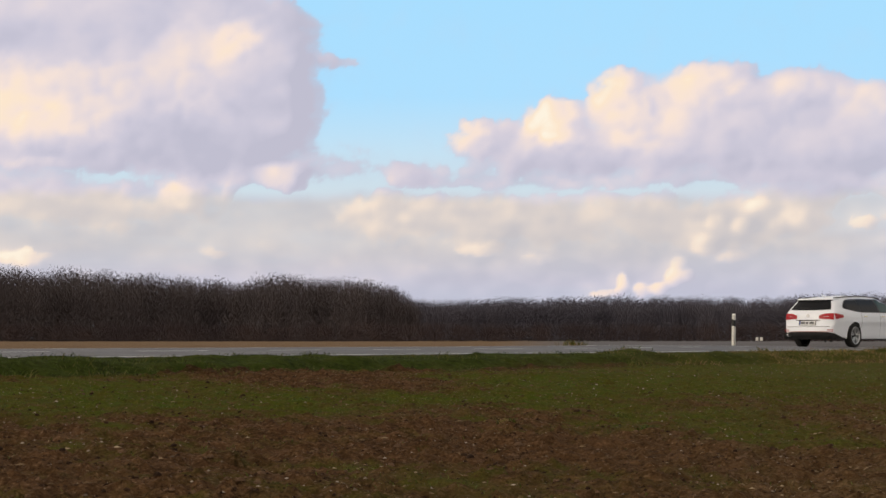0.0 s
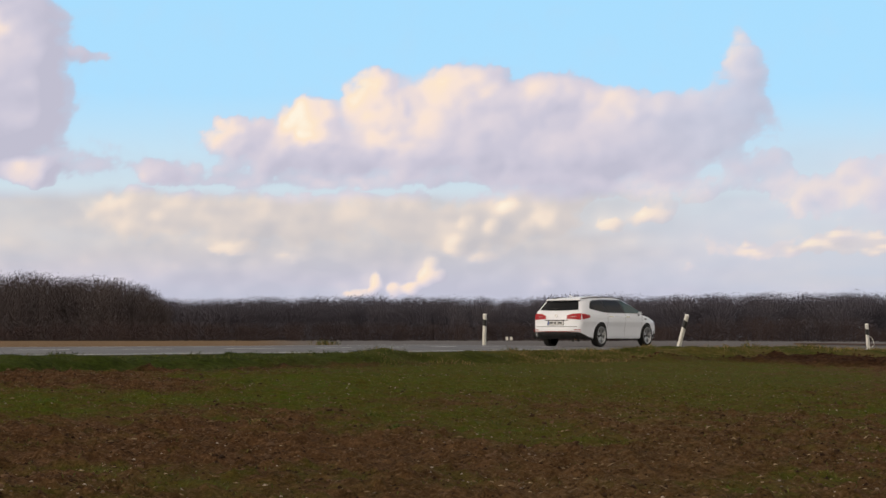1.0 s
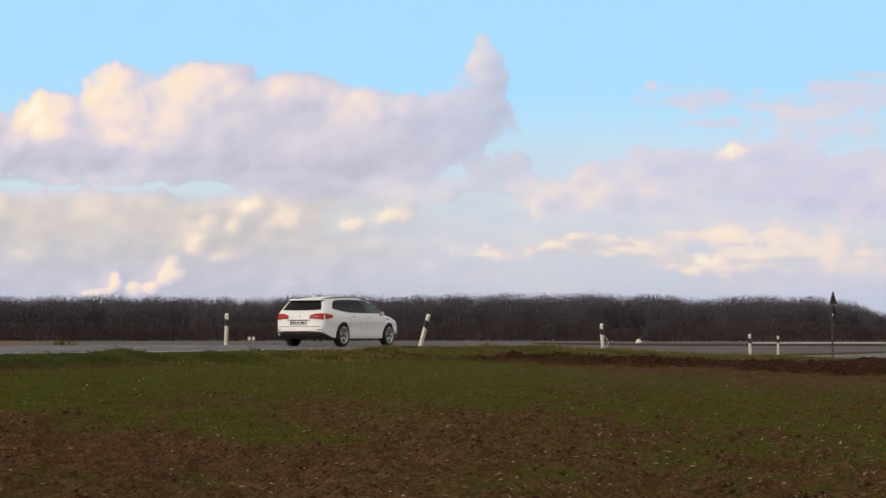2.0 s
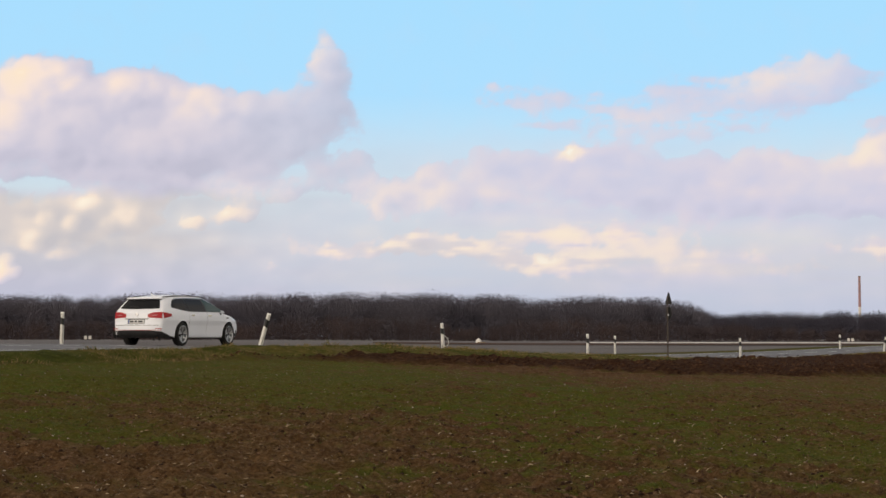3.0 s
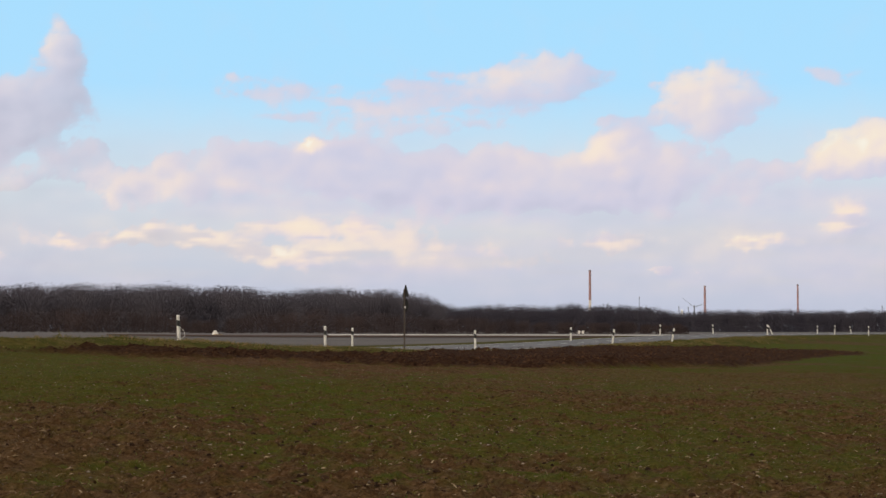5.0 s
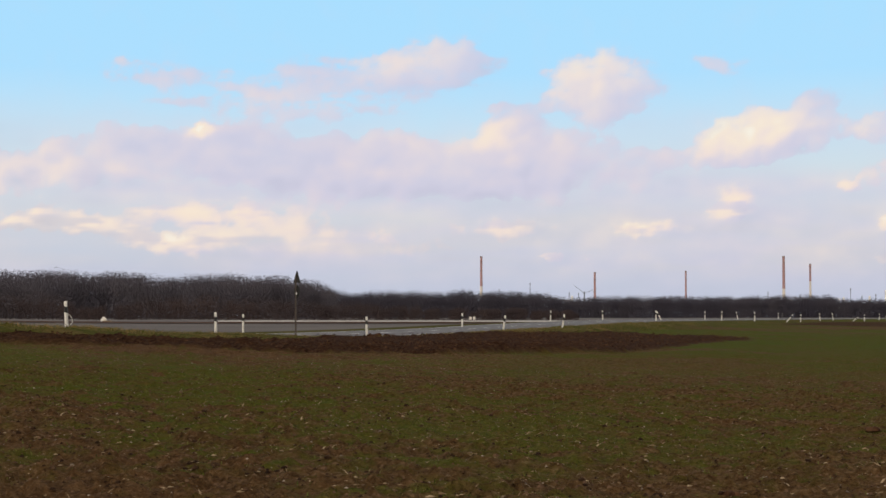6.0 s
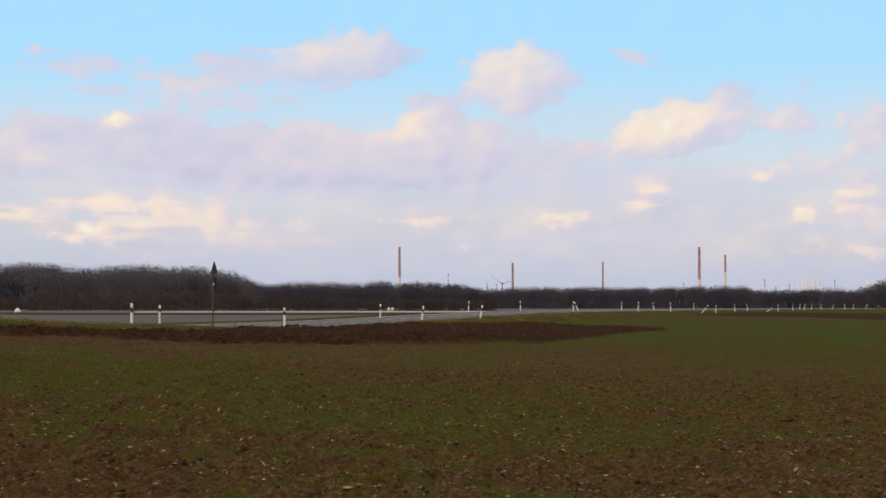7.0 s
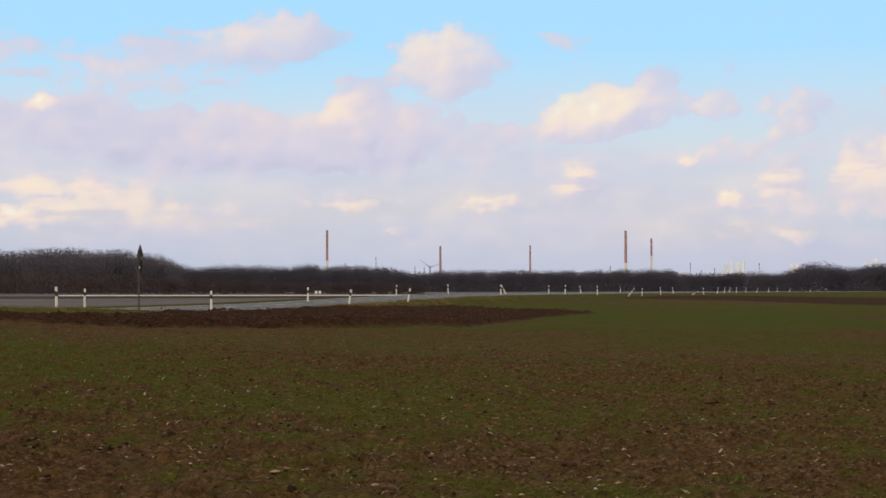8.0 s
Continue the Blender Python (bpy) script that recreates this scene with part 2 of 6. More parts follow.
def land(x, y, rough=True):
    """Height of the ground, and the masks of crop, ploughed soil with the verge's foot shade, verge and far field."""
    shape = np.shape(x)
    x, y = np.asarray(x, float).ravel(), np.asarray(y, float).ravel()
    r = np.hypot(x, y)
    az = np.degrees(np.arctan2(x, y))
    side, zr = road_near(x, y)
    q = -0.682 * x + 0.731 * y                        # distance towards the road
    field = np.where(q > 0, np.minimum(0.0345 * q, 0.81), 0.012 * q) + 0.05
    field = field + 0.10 * sstep(60, 140, r) * sstep(38, 46, az)
    far_rise = sstep(110, 320, r) * sstep(38, 44, az)
    field = field * (1 - far_rise) + (EYE - 0.42) * far_rise
    field = field - 0.22 * sstep(20, 28, az) * sstep(38, 60, r) * (1 - sstep(41, 46, az))
    vs = np.interp(az, [-4, 8, 14, 24], [5.5, 5.6, 5.7, 7.4])           # how far the verge reaches from the road's middle
    plain_drop = 0.42 + 0.36 * sstep(14, 27, az) - 0.25 * sstep(42, 48, az)
    plain = EYE - plain_drop - 0.16 * sstep(150, 500, r)
    near = np.where(side > 0, 1.0, 0.0)
    brink = sstep(16, 8, az)                          # the bank is steeper on the left
    t = sstep(-0.4 + 0.5 * brink, 0.7 - 0.1 * brink, side - vs + 0.6 * (fbm(x * 0.7, y * 0.7, 13, 3) - 0.5)) * 0.75 + 0.25 * sstep(4.2, 7.4, side)
    z_near = (zr - 0.04 - 0.02 * sstep(3.2, 5, side)) * (1 - t) + np.minimum(field, zr - 0.04) * t
    t = sstep(4.0, 14.0, -side)
    z_far = (zr + 0.05 * sstep(0, 3, -side)) * (1 - t) + plain * t
    z = np.where(side > 0, z_near, z_far)
    road_zone = (np.abs(side) < 4.0)
    z = np.where(road_zone, np.where(side > 0, zr - 0.05, zr + 0.02 * -side - 0.05), z)
    verge = sstep(3.2, 3.5, side) * (1 - sstep(0.55, 0.95, side - vs + 0.9 * (fbm(x * 0.9, y * 0.9, 15, 3) - 0.5)))
    far_verge = sstep(3.2, 3.5, -side) * (1 - sstep(6, 8, -side))
    # ploughed patch between field and verge, on the right
    low = np.interp(az, [12, 15, 18, 26, 33.5, 37, 42, 46.3], [37, 38.4, 39.7, 40.3, 38.6, 43.2, 55, 83])
    high = np.interp(az, [30, 36, 37, 42, 46.3], [300, 300, 84, 100, 86])
    wob = 2.0 * (fbm(x * 0.5, y * 0.5, 19, 3) - 0.5)
    plough = sstep(-0.5, 0.5, r - low + wob) * sstep(-1.5, 1.5, high - r + 3 * wob) * sstep(0.5, 1.0, side - vs + 0.4 * wob) * sstep(14, 19, az + 2 * wob) * (1 - sstep(46, 46.4, az))
    foot = 0.85 * np.exp(-((side - vs - 0.62 + 0.25 * wob) / 0.30) ** 2) * (1 - 0.6 * sstep(1, 7, az) * (1 - sstep(14, 18, az))) * (1 - sstep(22, 26, az))   # bare soil and the shade under the verge's overhang, painted as one dark line
    turned = plough
    plough = np.maximum(plough, foot * (side > 0))
    g = fbm(x * 0.10 + 3, y * 0.10, 5, 4)
    g2 = fbm(x * 0.45, y * 0.45 + 9, 8, 4)
    g3 = fbm(x * 2.1, y * 2.1, 9, 3)
    bias = -0.045 * sstep(10, 16, az) * (1 - sstep(22, 30, az)) * (1 - sstep(30, 50, r)) + 0.24 * np.exp(-(((az - 12.5) / 3.2) ** 2 + ((r - 15.7) / 1.3) ** 2) ** 2)
    bias = bias + 0.14 * sstep(-3, 3, az) * (1 - sstep(17, 24, az)) * np.exp(-((r - 23.5 - 0.2 * az) / 3.4) ** 4)
    bias = bias + 0.06 * (1 - sstep(-4, 2, az)) * np.exp(-((r - 18.5) / 2.2) ** 4)
    bias = bias + 0.14 * sstep(41, 44, az) * sstep(60, 85, r) * (1 - sstep(135, 150, r))
    bias = bias - 0.10 * (1 - sstep(15, 19, r - 0.05 * az)) * (1 - sstep(16, 30, az)) - 0.03 * np.exp(-((side - vs - 1.6) / 1.2) ** 2) * (1 - sstep(-3, 3, az)) + 0.16 * sstep(-1, 5, az) * (1 - sstep(19, 25, az)) * sstep(0.5, 1.2, side - vs) * (1 - sstep(5.5, 8.5, side - vs))
    bias = bias + 0.16 * sstep(14, 30, az) * (fbm(az * 0.22, q * 0.45, 37, 3) - 0.5) - 0.02 * sstep(18, 26, az)
    low_f = 0.5 + 1.25 * (0.40 * g + 0.35 * g2 + 0.25 * g3 - 0.5)
    east = sstep(15, 24, az)
    fine = fbm(x * 5.5, y * 5.5, 11, 3) - 0.5
    rows_e = 0.015 - 0.11 * (1 - sstep(12.5, 17, r)) + 0.05 * sstep(19, 30, r) + 0.15 * sstep(26, 44, r) * sstep(33, 39, az) + 0.05 * sstep(50, 70, r)
    rows_e = rows_e - 0.22 * np.exp(-((r - low + 2.8) / 2.2) ** 2) * (1 - sstep(36, 42, az))
    patchy = sstep(0.36, 0.66, low_f + bias + 0.25 * fine)
    drill = sstep(28, 38, az) * (fbm((0.731 * x + 0.682 * y) * 2.2, (-0.682 * x + 0.731 * y) * 0.35, 29, 3) - 0.5)
    mixed = sstep(0.34, 0.68, 0.50 + 0.95 * (low_f - 0.5) + bias + 0.75 * fine + rows_e + 0.30 * drill)
    green = patchy * (1 - east) + mixed * east
    b_in = np.interp(az, [45.5, 48, 51, 55, 60], [184, 188, 178, 150, 140])
    b_out = np.interp(az, [45.5, 48, 51, 55, 60], [205, 232, 238, 222, 205])
    plough = np.maximum(plough, 0.8 * sstep(45.0, 46.5, az) * sstep(-6, 6, r - b_in) * sstep(-6, 6, b_out - r) * (side > 0))   # bare band of the far field
    green = green * (1 - 0.75 * sstep(32, 38, az) * sstep(30, 42, r) * sstep(0.53, 0.68, fbm(az * 0.16, 9.0 * np.log(r + 1), 39, 4)))
    green = green * (1 - plough) * np.where(side > 0, 1, 0)
    if rough:
        w = (side > 3.6) * sstep(3.6, 5.0, side) * (1 - 0.7 * sstep(60, 200, r))
        clod = (fbm(x * 3.1, y * 3.1, 21, 3) - 0.5) * 0.11 + np.abs(fbm(x * 7.5, y * 7.5, 31, 3) - 0.5) * 0.24
        z = z + w * (1 - verge) * clod * (1 + 0.8 * plough) * (1 - 0.35 * green) + w * (fbm(x * 0.35, y * 0.35, 41, 3) - 0.5) * 0.12
        z = z + verge * sstep(3.5, 4.6, side) * (0.09 * (fbm(x * 3.3, y * 3.3, 53, 3) - 0.5) + (fbm(x * 1.3, y * 1.3, 51, 4) - 0.5) * (0.20 - 0.10 * sstep(15, 27, az)) - 0.02 * sstep(15, 27, az) + 0.10 * sstep(13, 16, az) * (1 - sstep(23, 27, az)) + 0.16 * sstep(34, 38, az) * (1 - sstep(42, 45, az)))
        z = z + turned * (0.12 * sstep(34, 38, az) * (1 - sstep(41, 44, az)) * (1 - sstep(20, 34, side)) + 0.05 - 0.06 * sstep(20, 28, az) + (0.14 - 0.04 * sstep(20, 28, az)) * fbm(x * 1.7, y * 1.7, 61, 3))
    return [a.reshape(shape) for a in (z, green, plough, np.maximum(verge, far_verge), np.where(side < -3.2, 1.0, 0.0))]


# ground sheet: rings round the standing place, fine in the directions that are looked at
AZ = np.concatenate([np.arange(-180, -20, 4.0), np.arange(-20, 62, 0.24), np.arange(62, 179, 4.0), [180.0]])
RR = np.concatenate([[0.0, 0.5, 1, 2, 4, 6, 7.6], np.arange(8.6, 28, 0.08), np.arange(28, 52, 0.22), 52 * 1.0105 ** np.arange(0, 88), 130 * 1.045 ** np.arange(0, 82)])
_r, _a = np.meshgrid(RR, np.radians(AZ), indexing="ij")
GX, GY = _r * np.sin(_a), _r * np.cos(_a)
GZ, G_GREEN, G_PLOUGH, G_VERGE, G_FAR = land(GX, GY)


def ground_material():
    m = bpy.data.materials.new("field soil and crop")
    m.use_nodes = True
    n, l = m.node_tree.nodes, m.node_tree.links
    b = n["Principled BSDF"]
    b.inputs["Roughness"].default_value, b.inputs["Specular IOR Level"].default_value = 0.95, 0.03
    co = n.new("ShaderNodeTexCoord")

    def noise_ramp(scale, colors, detail=6.0, lo=0.3, hi=0.7):
        no, rp = n.new("ShaderNodeTexNoise"), n.new("ShaderNodeValToRGB")
        no.inputs["Scale"].default_value, no.inputs["Detail"].default_value = scale, detail
        l.new(co.outputs["Object"], no.inputs["Vector"])
        el = rp.color_ramp.elements
        while len(el) < len(colors):
            el.new(0.5)
        for k, c in enumerate(colors):
            el[k].position = lo + (hi - lo) * k / (len(colors) - 1)
            el[k].color = (*c, 1)
        l.new(no.outputs["Fac"], rp.inputs["Fac"])
        return rp.outputs["Color"]

    def mask(name):
        a = n.new("ShaderNodeAttribute")
        a.attribute_name = name
        return a.outputs["Fac"]

    def mix(fac, a, c):
        x = n.new("ShaderNodeMix")
        x.data_type = "RGBA"
        l.new(fac, x.inputs["Factor"])
        l.new(a, x.inputs["A"])
        l.new(c, x.inputs["B"])
        return x.outputs["Result"]

    soil_a = noise_ramp(30.0, [(0.009, 0.005, 0.0024), (0.066, 0.035, 0.0158), (0.118, 0.063, 0.029), (0.28, 0.18, 0.105)], 4.0, 0.30, 0.72)
    soil_b = noise_ramp(5.0, [(0.030, 0.016, 0.0076), (0.083, 0.044, 0.020), (0.150, 0.081, 0.040)], 8.0)
    half = n.new("ShaderNodeValue")
    half.outputs[0].default_value = 0.5
    soil = mix(half.outputs[0], soil_a, soil_b)
    crop_a = noise_ramp(22.0, [(0.016, 0.013, 0.003), (0.052, 0.062, 0.007), (0.070, 0.090, 0.009), (0.18, 0.14, 0.040)], 4.0, 0.28, 0.76)
    crop_b = noise_ramp(4.0, [(0.088, 0.048, 0.015), (0.072, 0.073, 0.009), (0.056, 0.099, 0.010)], 8.0)
    crop = mix(half.outputs[0], crop_a, crop_b)
    plough = noise_ramp(9.0, [(0.012, 0.006, 0.003), (0.038, 0.018, 0.009), (0.080, 0.041, 0.022)], 8.0, 0.28, 0.74)
    verge_a = noise_ramp(7.0, [(0.008, 0.006, 0.002), (0.045, 0.046, 0.008), (0.080, 0.080, 0.015), (0.18, 0.13, 0.05)], 6.0, 0.28, 0.76)
    verge_b = noise_ramp(0.8, [(0.035, 0.042, 0.008), (0.070, 0.074, 0.013), (0.19, 0.125, 0.05)], 5.0)
    lush_a = noise_ramp(9.0, [(0.008, 0.009, 0.002), (0.028, 0.040, 0.006), (0.046, 0.066, 0.010), (0.10, 0.095, 0.028)], 6.0, 0.28, 0.76)
    lush_b = noise_ramp(1.1, [(0.018, 0.022, 0.005), (0.036, 0.052, 0.008), (0.070, 0.072, 0.018)], 5.0)
    verge = mix(mask("dry_verge"), mix(half.outputs[0], lush_a, lush_b), mix(half.outputs[0], verge_a, verge_b))
    far = noise_ramp(0.05, [(0.135, 0.128, 0.130), (0.165, 0.158, 0.160)])
    stub = noise_ramp(0.4, [(0.16, 0.105, 0.060), (0.22, 0.15, 0.09)])
    dense = noise_ramp(0.5, [(0.072, 0.062, 0.009), (0.055, 0.075, 0.008), (0.058, 0.094, 0.010)], 8.0)
    chaff = noise_ramp(17.0, [(0.024, 0.012, 0.004), (0.082, 0.050, 0.019), (0.14, 0.092, 0.042), (0.27, 0.19, 0.11)], 5.0, 0.30, 0.74)
    soil, crop = mix(mask("chaff"), soil, chaff), mix(mask("chaff"), crop, mix(half.outputs[0], crop, chaff))
    col = mix(mask("crop"), soil, mix(mask("dense_crop"), crop, dense))
    col = mix(mask("ploughed"), col, plough)
    col = mix(mask("far_field"), col, far)
    col = mix(mask("stubble"), col, stub)
    col = mix(mask("verge"), col, verge)
    l.new(col, b.inputs["Base Color"])
    no = n.new("ShaderNodeTexNoise")
    no.inputs["Scale"].default_value, no.inputs["Detail"].default_value = 14.0, 6.0
    l.new(co.outputs["Object"], no.inputs["Vector"])
    bp = n.new("ShaderNodeBump")
    bp.inputs["Strength"].default_value, bp.inputs["Distance"].default_value = 1.0, 0.08
    l.new(no.outputs["Fac"], bp.inputs["Height"])
    crumb = n.new("ShaderNodeTexNoise")
    crumb.inputs["Scale"].default_value, crumb.inputs["Detail"].default_value = 52.0, 3.0
    l.new(co.outputs["Object"], crumb.inputs["Vector"])
    bp2 = n.new("ShaderNodeBump")
    bp2.inputs["Strength"].default_value, bp2.inputs["Distance"].default_value = 1.0, 0.025
    l.new(crumb.outputs["Fac"], bp2.inputs["Height"])
    l.new(bp.outputs["Normal"], bp2.inputs["Normal"])
    l.new(bp2.outputs["Normal"], b.inputs["Normal"])
    return m


M_GROUND = ground_material()
_rows, _cols = GX.shape
g_me = big_mesh("ground", np.stack([GX, GY, GZ], -1).reshape(-1, 3), grid_faces(_rows, _cols)[:, ::-1], M_GROUND, True)
_ga = np.degrees(np.arctan2(GX, GY))
for _name, _val in (("crop", G_GREEN), ("chaff", 0.5 * sstep(1, 18, _ga) * (1 - 0.6 * np.exp(-((_ga - 26) / 7) ** 2)) * (1 - sstep(40, 80, np.hypot(GX, GY))) * (0.6 + 0.8 * fbm(GX * 0.8, GY * 0.8, 27, 3))), ("dense_crop", 0.6 * sstep(36, 70, np.hypot(GX, GY)) * sstep(20, 30, _ga) * sstep(0.30, 0.62, fbm(_ga * 0.35, np.hypot(GX, GY) * 0.16, 47, 4))), ("dry_verge", sstep(0, 15, _ga + 5 * (fbm(GX * 0.3, GY * 0.3, 57, 3) - 0.5))), ("ploughed", G_PLOUGH), ("verge", G_VERGE), ("far_field", G_FAR),
                    ("stubble", G_FAR * (1 - sstep(1.5, 5.0, _ga)) * sstep(40, 60, np.hypot(GX, GY)))):
    _at = g_me.attributes.new(_name, "FLOAT", "POINT")
    _at.data.foreach_set("value", np.ascontiguousarray(_val, np.float32).ravel())
ground = new("ground", g_me)
tagged(ground, "bare brown field with sparse green winter crop and stubble beyond", "ground", kind="structure")


def ground_z(x, y):
    return float(land(np.array([x]), np.array([y]), False)[0][0])


# road
_off = np.linspace(-ROAD_HALF, ROAD_HALF, 9)
_v = []
for _i in range(len(ROAD)):
    for _o in _off:
        _p = ROAD[_i, :2] + ROAD_LEFT[_i] * _o
        _v.append((_p[0], _p[1], ROAD[_i, 2] + 0.018 * _o + 0.012 + 0.02 * (1 - (_o / ROAD_HALF) ** 2)))
road = new("road", big_mesh("road", _v, grid_faces(len(ROAD), 9)[:, ::-1], M_ASPHALT, True))
tagged(road, "grey damp asphalt country road with grass verges", "road", kind="structure")


def ribbon(name, lo, hi, mat, lift, start=0, end=None, dash=0):
    v, f = [], []
    idx = range(start, end or len(ROAD))
    for k in idx:
        for o in (lo, hi):
            p = ROAD[k, :2] + ROAD_LEFT[k] * o
            v.append((p[0], p[1], ROAD[k, 2] + 0.018 * o + 0.012 + 0.02 * (1 - (o / ROAD_HALF) ** 2) + lift))
    for k in range(len(v) // 2 - 1):
        if not dash or k % (2 * dash) < dash:
            f.append((2 * k, 2 * k + 1, 2 * k + 3, 2 * k + 2))
    return mesh_from(name, v, f, mat)


for _lo, _hi in ((-2.95, -2.83), (2.83, 2.95)):
    part("edge_line", ribbon("edge_line", _lo, _hi, M_PAINT_LINE, 0.004), M_PAINT_LINE, road, "worn white edge line")
part("centre_line", ribbon("centre_line", -0.06, 0.06, M_PAINT_LINE, 0.004, dash=2), M_PAINT_LINE, road, "dashed white centre line")

# ---------------------------------------------------------------- sky behind everything
# Cloud heaps: compass angle, height, half width, half height (degrees), density, warmth of the lit side.
PALE_VEIL = [
    (6.36, 5.49, 8.22, 0.25, 0.45, 0.62), (0.62, 5.75, 2.94, 0.35, 0.40, 0.50), (17.13, 5.17, 4.31, 0.43, 0.50, 0.62), (-6.47, 5.74, 2.94, 0.43, 0.50, 0.60),
    (-3.27, 6.21, 2.35, 0.59, 0.40, 0.50), (23.86, 3.45, 3.13, 0.49, 0.40, 0.60), (3.48, 3.48, 9.79, 0.59, 0.35, 0.50), (15.17, 3.13, 9.79, 0.49, 0.30, 0.45),
]
GREAT_CLOUD = [
    (-17.28, 8.42, 4.31, 2.94, 0.90, 0.30), (-14.02, 10.62, 5.48, 2.15, 0.90, 0.08), (-9.47, 10.60, 3.92, 2.15, 0.90, 0.10), (-5.59, 10.50, 1.47, 1.37, 0.60, 0.12),
    (-7.14, 8.74, 2.94, 2.15, 0.90, 0.12), (-9.44, 6.49, 3.72, 0.82, 0.95, 0.00), (-6.50, 7.45, 1.55, 0.95, 0.70, 0.00), (-9.45, 8.12, 3.13, 1.57, 0.70, 0.45),
    (-7.53, 9.50, 1.86, 1.66, 0.70, 0.55), (-7.05, 10.19, 0.82, 0.78, 0.60, 0.95), (-12.67, 7.84, 2.94, 1.47, 0.80, 0.75), (-14.16, 7.51, 1.96, 1.17, 0.70, 1.00),
    (-11.92, 7.39, 1.37, 0.78, 0.50, 0.90), (-3.62, 9.53, 0.88, 0.27, 0.50, 0.20), (-14.55, 8.72, 1.76, 0.59, 0.40, 0.60),
    (-5.90, 8.30, 1.30, 1.60, 0.55, 0.00), (-8.60, 7.00, 2.90, 0.70, 0.80, 0.00),
]
LONG_CLOUD = [
    (14.63, 6.61, 5.09, 1.08, 0.80, 0.12), (8.73, 6.36, 5.87, 0.78, 0.85, 0.12), (17.57, 7.36, 2.35, 0.74, 0.45, 0.10), (13.45, 7.29, 3.33, 1.27, 0.80, 0.30),
    (9.90, 7.77, 2.94, 1.47, 0.90, 0.42), (18.81, 8.74, 0.98, 1.17, 0.36, 0.15), (17.73, 7.98, 2.15, 0.67, 0.42, 0.12), (18.72, 9.57, 0.63, 0.78, 0.42, 0.60),
    (2.73, 6.80, 1.37, 0.88, 0.80, 0.25), (1.12, 6.90, 0.88, 0.82, 0.90, 0.75), (7.17, 7.07, 2.15, 0.98, 0.80, 0.60), (6.19, 8.22, 1.14, 1.02, 0.95, 0.85),
    (4.07, 7.22, 1.08, 1.21, 1.00, 1.00), (9.51, 8.55, 1.47, 0.94, 0.80, 0.60), (12.66, 8.46, 1.37, 0.74, 0.60, 0.50), (15.02, 7.97, 1.37, 0.70, 0.60, 0.50),
    (4.27, 6.31, 1.76, 0.43, 0.50, 0.10),
]
LOW_BANK = [
    (0.64, 4.22, 3.52, 0.98, 0.54, 0.45), (5.40, 4.27, 4.70, 0.88, 0.59, 0.30), (10.07, 4.11, 3.13, 0.98, 0.54, 0.35),
    (14.35, 3.95, 0.50, 0.30, 0.60, 0.90), (15.90, 4.30, 0.60, 0.36, 0.62, 0.95),
    (12.42, 4.21, 0.88, 0.49, 0.54, 0.80), (1.40, 3.08, 0.88, 0.23, 0.63, 0.80), (3.30, 2.67, 0.78, 0.27, 0.45, 0.70), (12.62, 5.28, 1.76, 0.78, 0.50, 0.20),
]
LOW_BANK_LEFT = [
    (-10.75, 4.44, 3.92, 0.88, 0.60, 0.60), (-13.94, 4.77, 2.35, 0.98, 0.60, 0.40), (-8.85, 5.15, 0.78, 0.59, 0.60, 0.90), (-7.50, 5.26, 0.59, 0.43, 0.50, 0.90),
    (-14.19, 2.64, 0.98, 0.27, 0.95, 1.00), (-5.76, 5.67, 0.78, 0.55, 0.60, 0.60), (-1.30, 5.75, 0.75, 0.42, 0.60, 0.15), (-1.84, 4.42, 2.15, 0.69, 0.60, 0.75),
    (-5.40, 5.55, 0.70, 0.50, 0.55, 0.75), (-7.87, 3.02, 0.78, 0.23, 0.50, 0.70), (-13.96, 6.06, 1.76, 0.23, 0.50, 0.70),
]
MIDDLE_BANK = [
    (20.88, 4.91, 1.17, 0.88, 0.59, 0.60), (22.45, 5.02, 1.37, 0.98, 0.64, 0.45), (24.80, 5.42, 2.15, 1.08, 0.72, 0.05), (28.14, 5.61, 2.35, 1.08, 0.77, 0.05),
    (31.46, 5.20, 3.52, 1.17, 0.77, 0.00), (35.69, 4.96, 4.31, 1.17, 0.77, 0.00), (27.35, 6.24, 0.35, 0.25, 0.77, 1.00), (25.19, 6.01, 1.17, 0.43, 0.59, 0.00),
    (28.92, 6.19, 1.17, 0.49, 0.51, 0.00), (37.78, 6.46, 1.37, 0.98, 0.68, 0.20), (34.35, 5.17, 2.35, 0.98, 0.42, 0.10), (19.51, 5.77, 1.17, 0.49, 0.42, 0.10),
    (18.74, 9.86, 0.74, 0.78, 0.34, 0.50), (18.95, 8.38, 1.17, 0.98, 0.25, 0.05),
]
PEACH_STREAKS = [
    (15.29, 4.07, 1.37, 0.40, 0.30, 0.80), (16.24, 4.57, 0.59, 0.35, 0.43, 0.95), (19.14, 3.04, 1.37, 0.27, 0.43, 0.85), (20.89, 3.21, 0.88, 0.27, 0.50, 0.95),
    (21.86, 3.55, 0.78, 0.39, 0.50, 0.90), (24.02, 3.17, 0.98, 0.35, 0.58, 0.95), (25.39, 2.88, 0.78, 0.23, 0.58, 0.95), (26.77, 2.39, 1.37, 0.39, 0.50, 0.85),
    (28.33, 3.37, 3.13, 0.43, 0.50, 0.76), (30.48, 3.07, 2.35, 0.49, 0.36, 0.57), (17.02, 2.35, 0.88, 0.27, 0.36, 0.76), (19.73, 2.31, 0.78, 0.23, 0.29, 0.76),
    (12.30, 2.02, 0.59, 0.23, 0.36, 0.76), (10.78, 4.52, 0.78, 0.35, 0.43, 0.85),
]
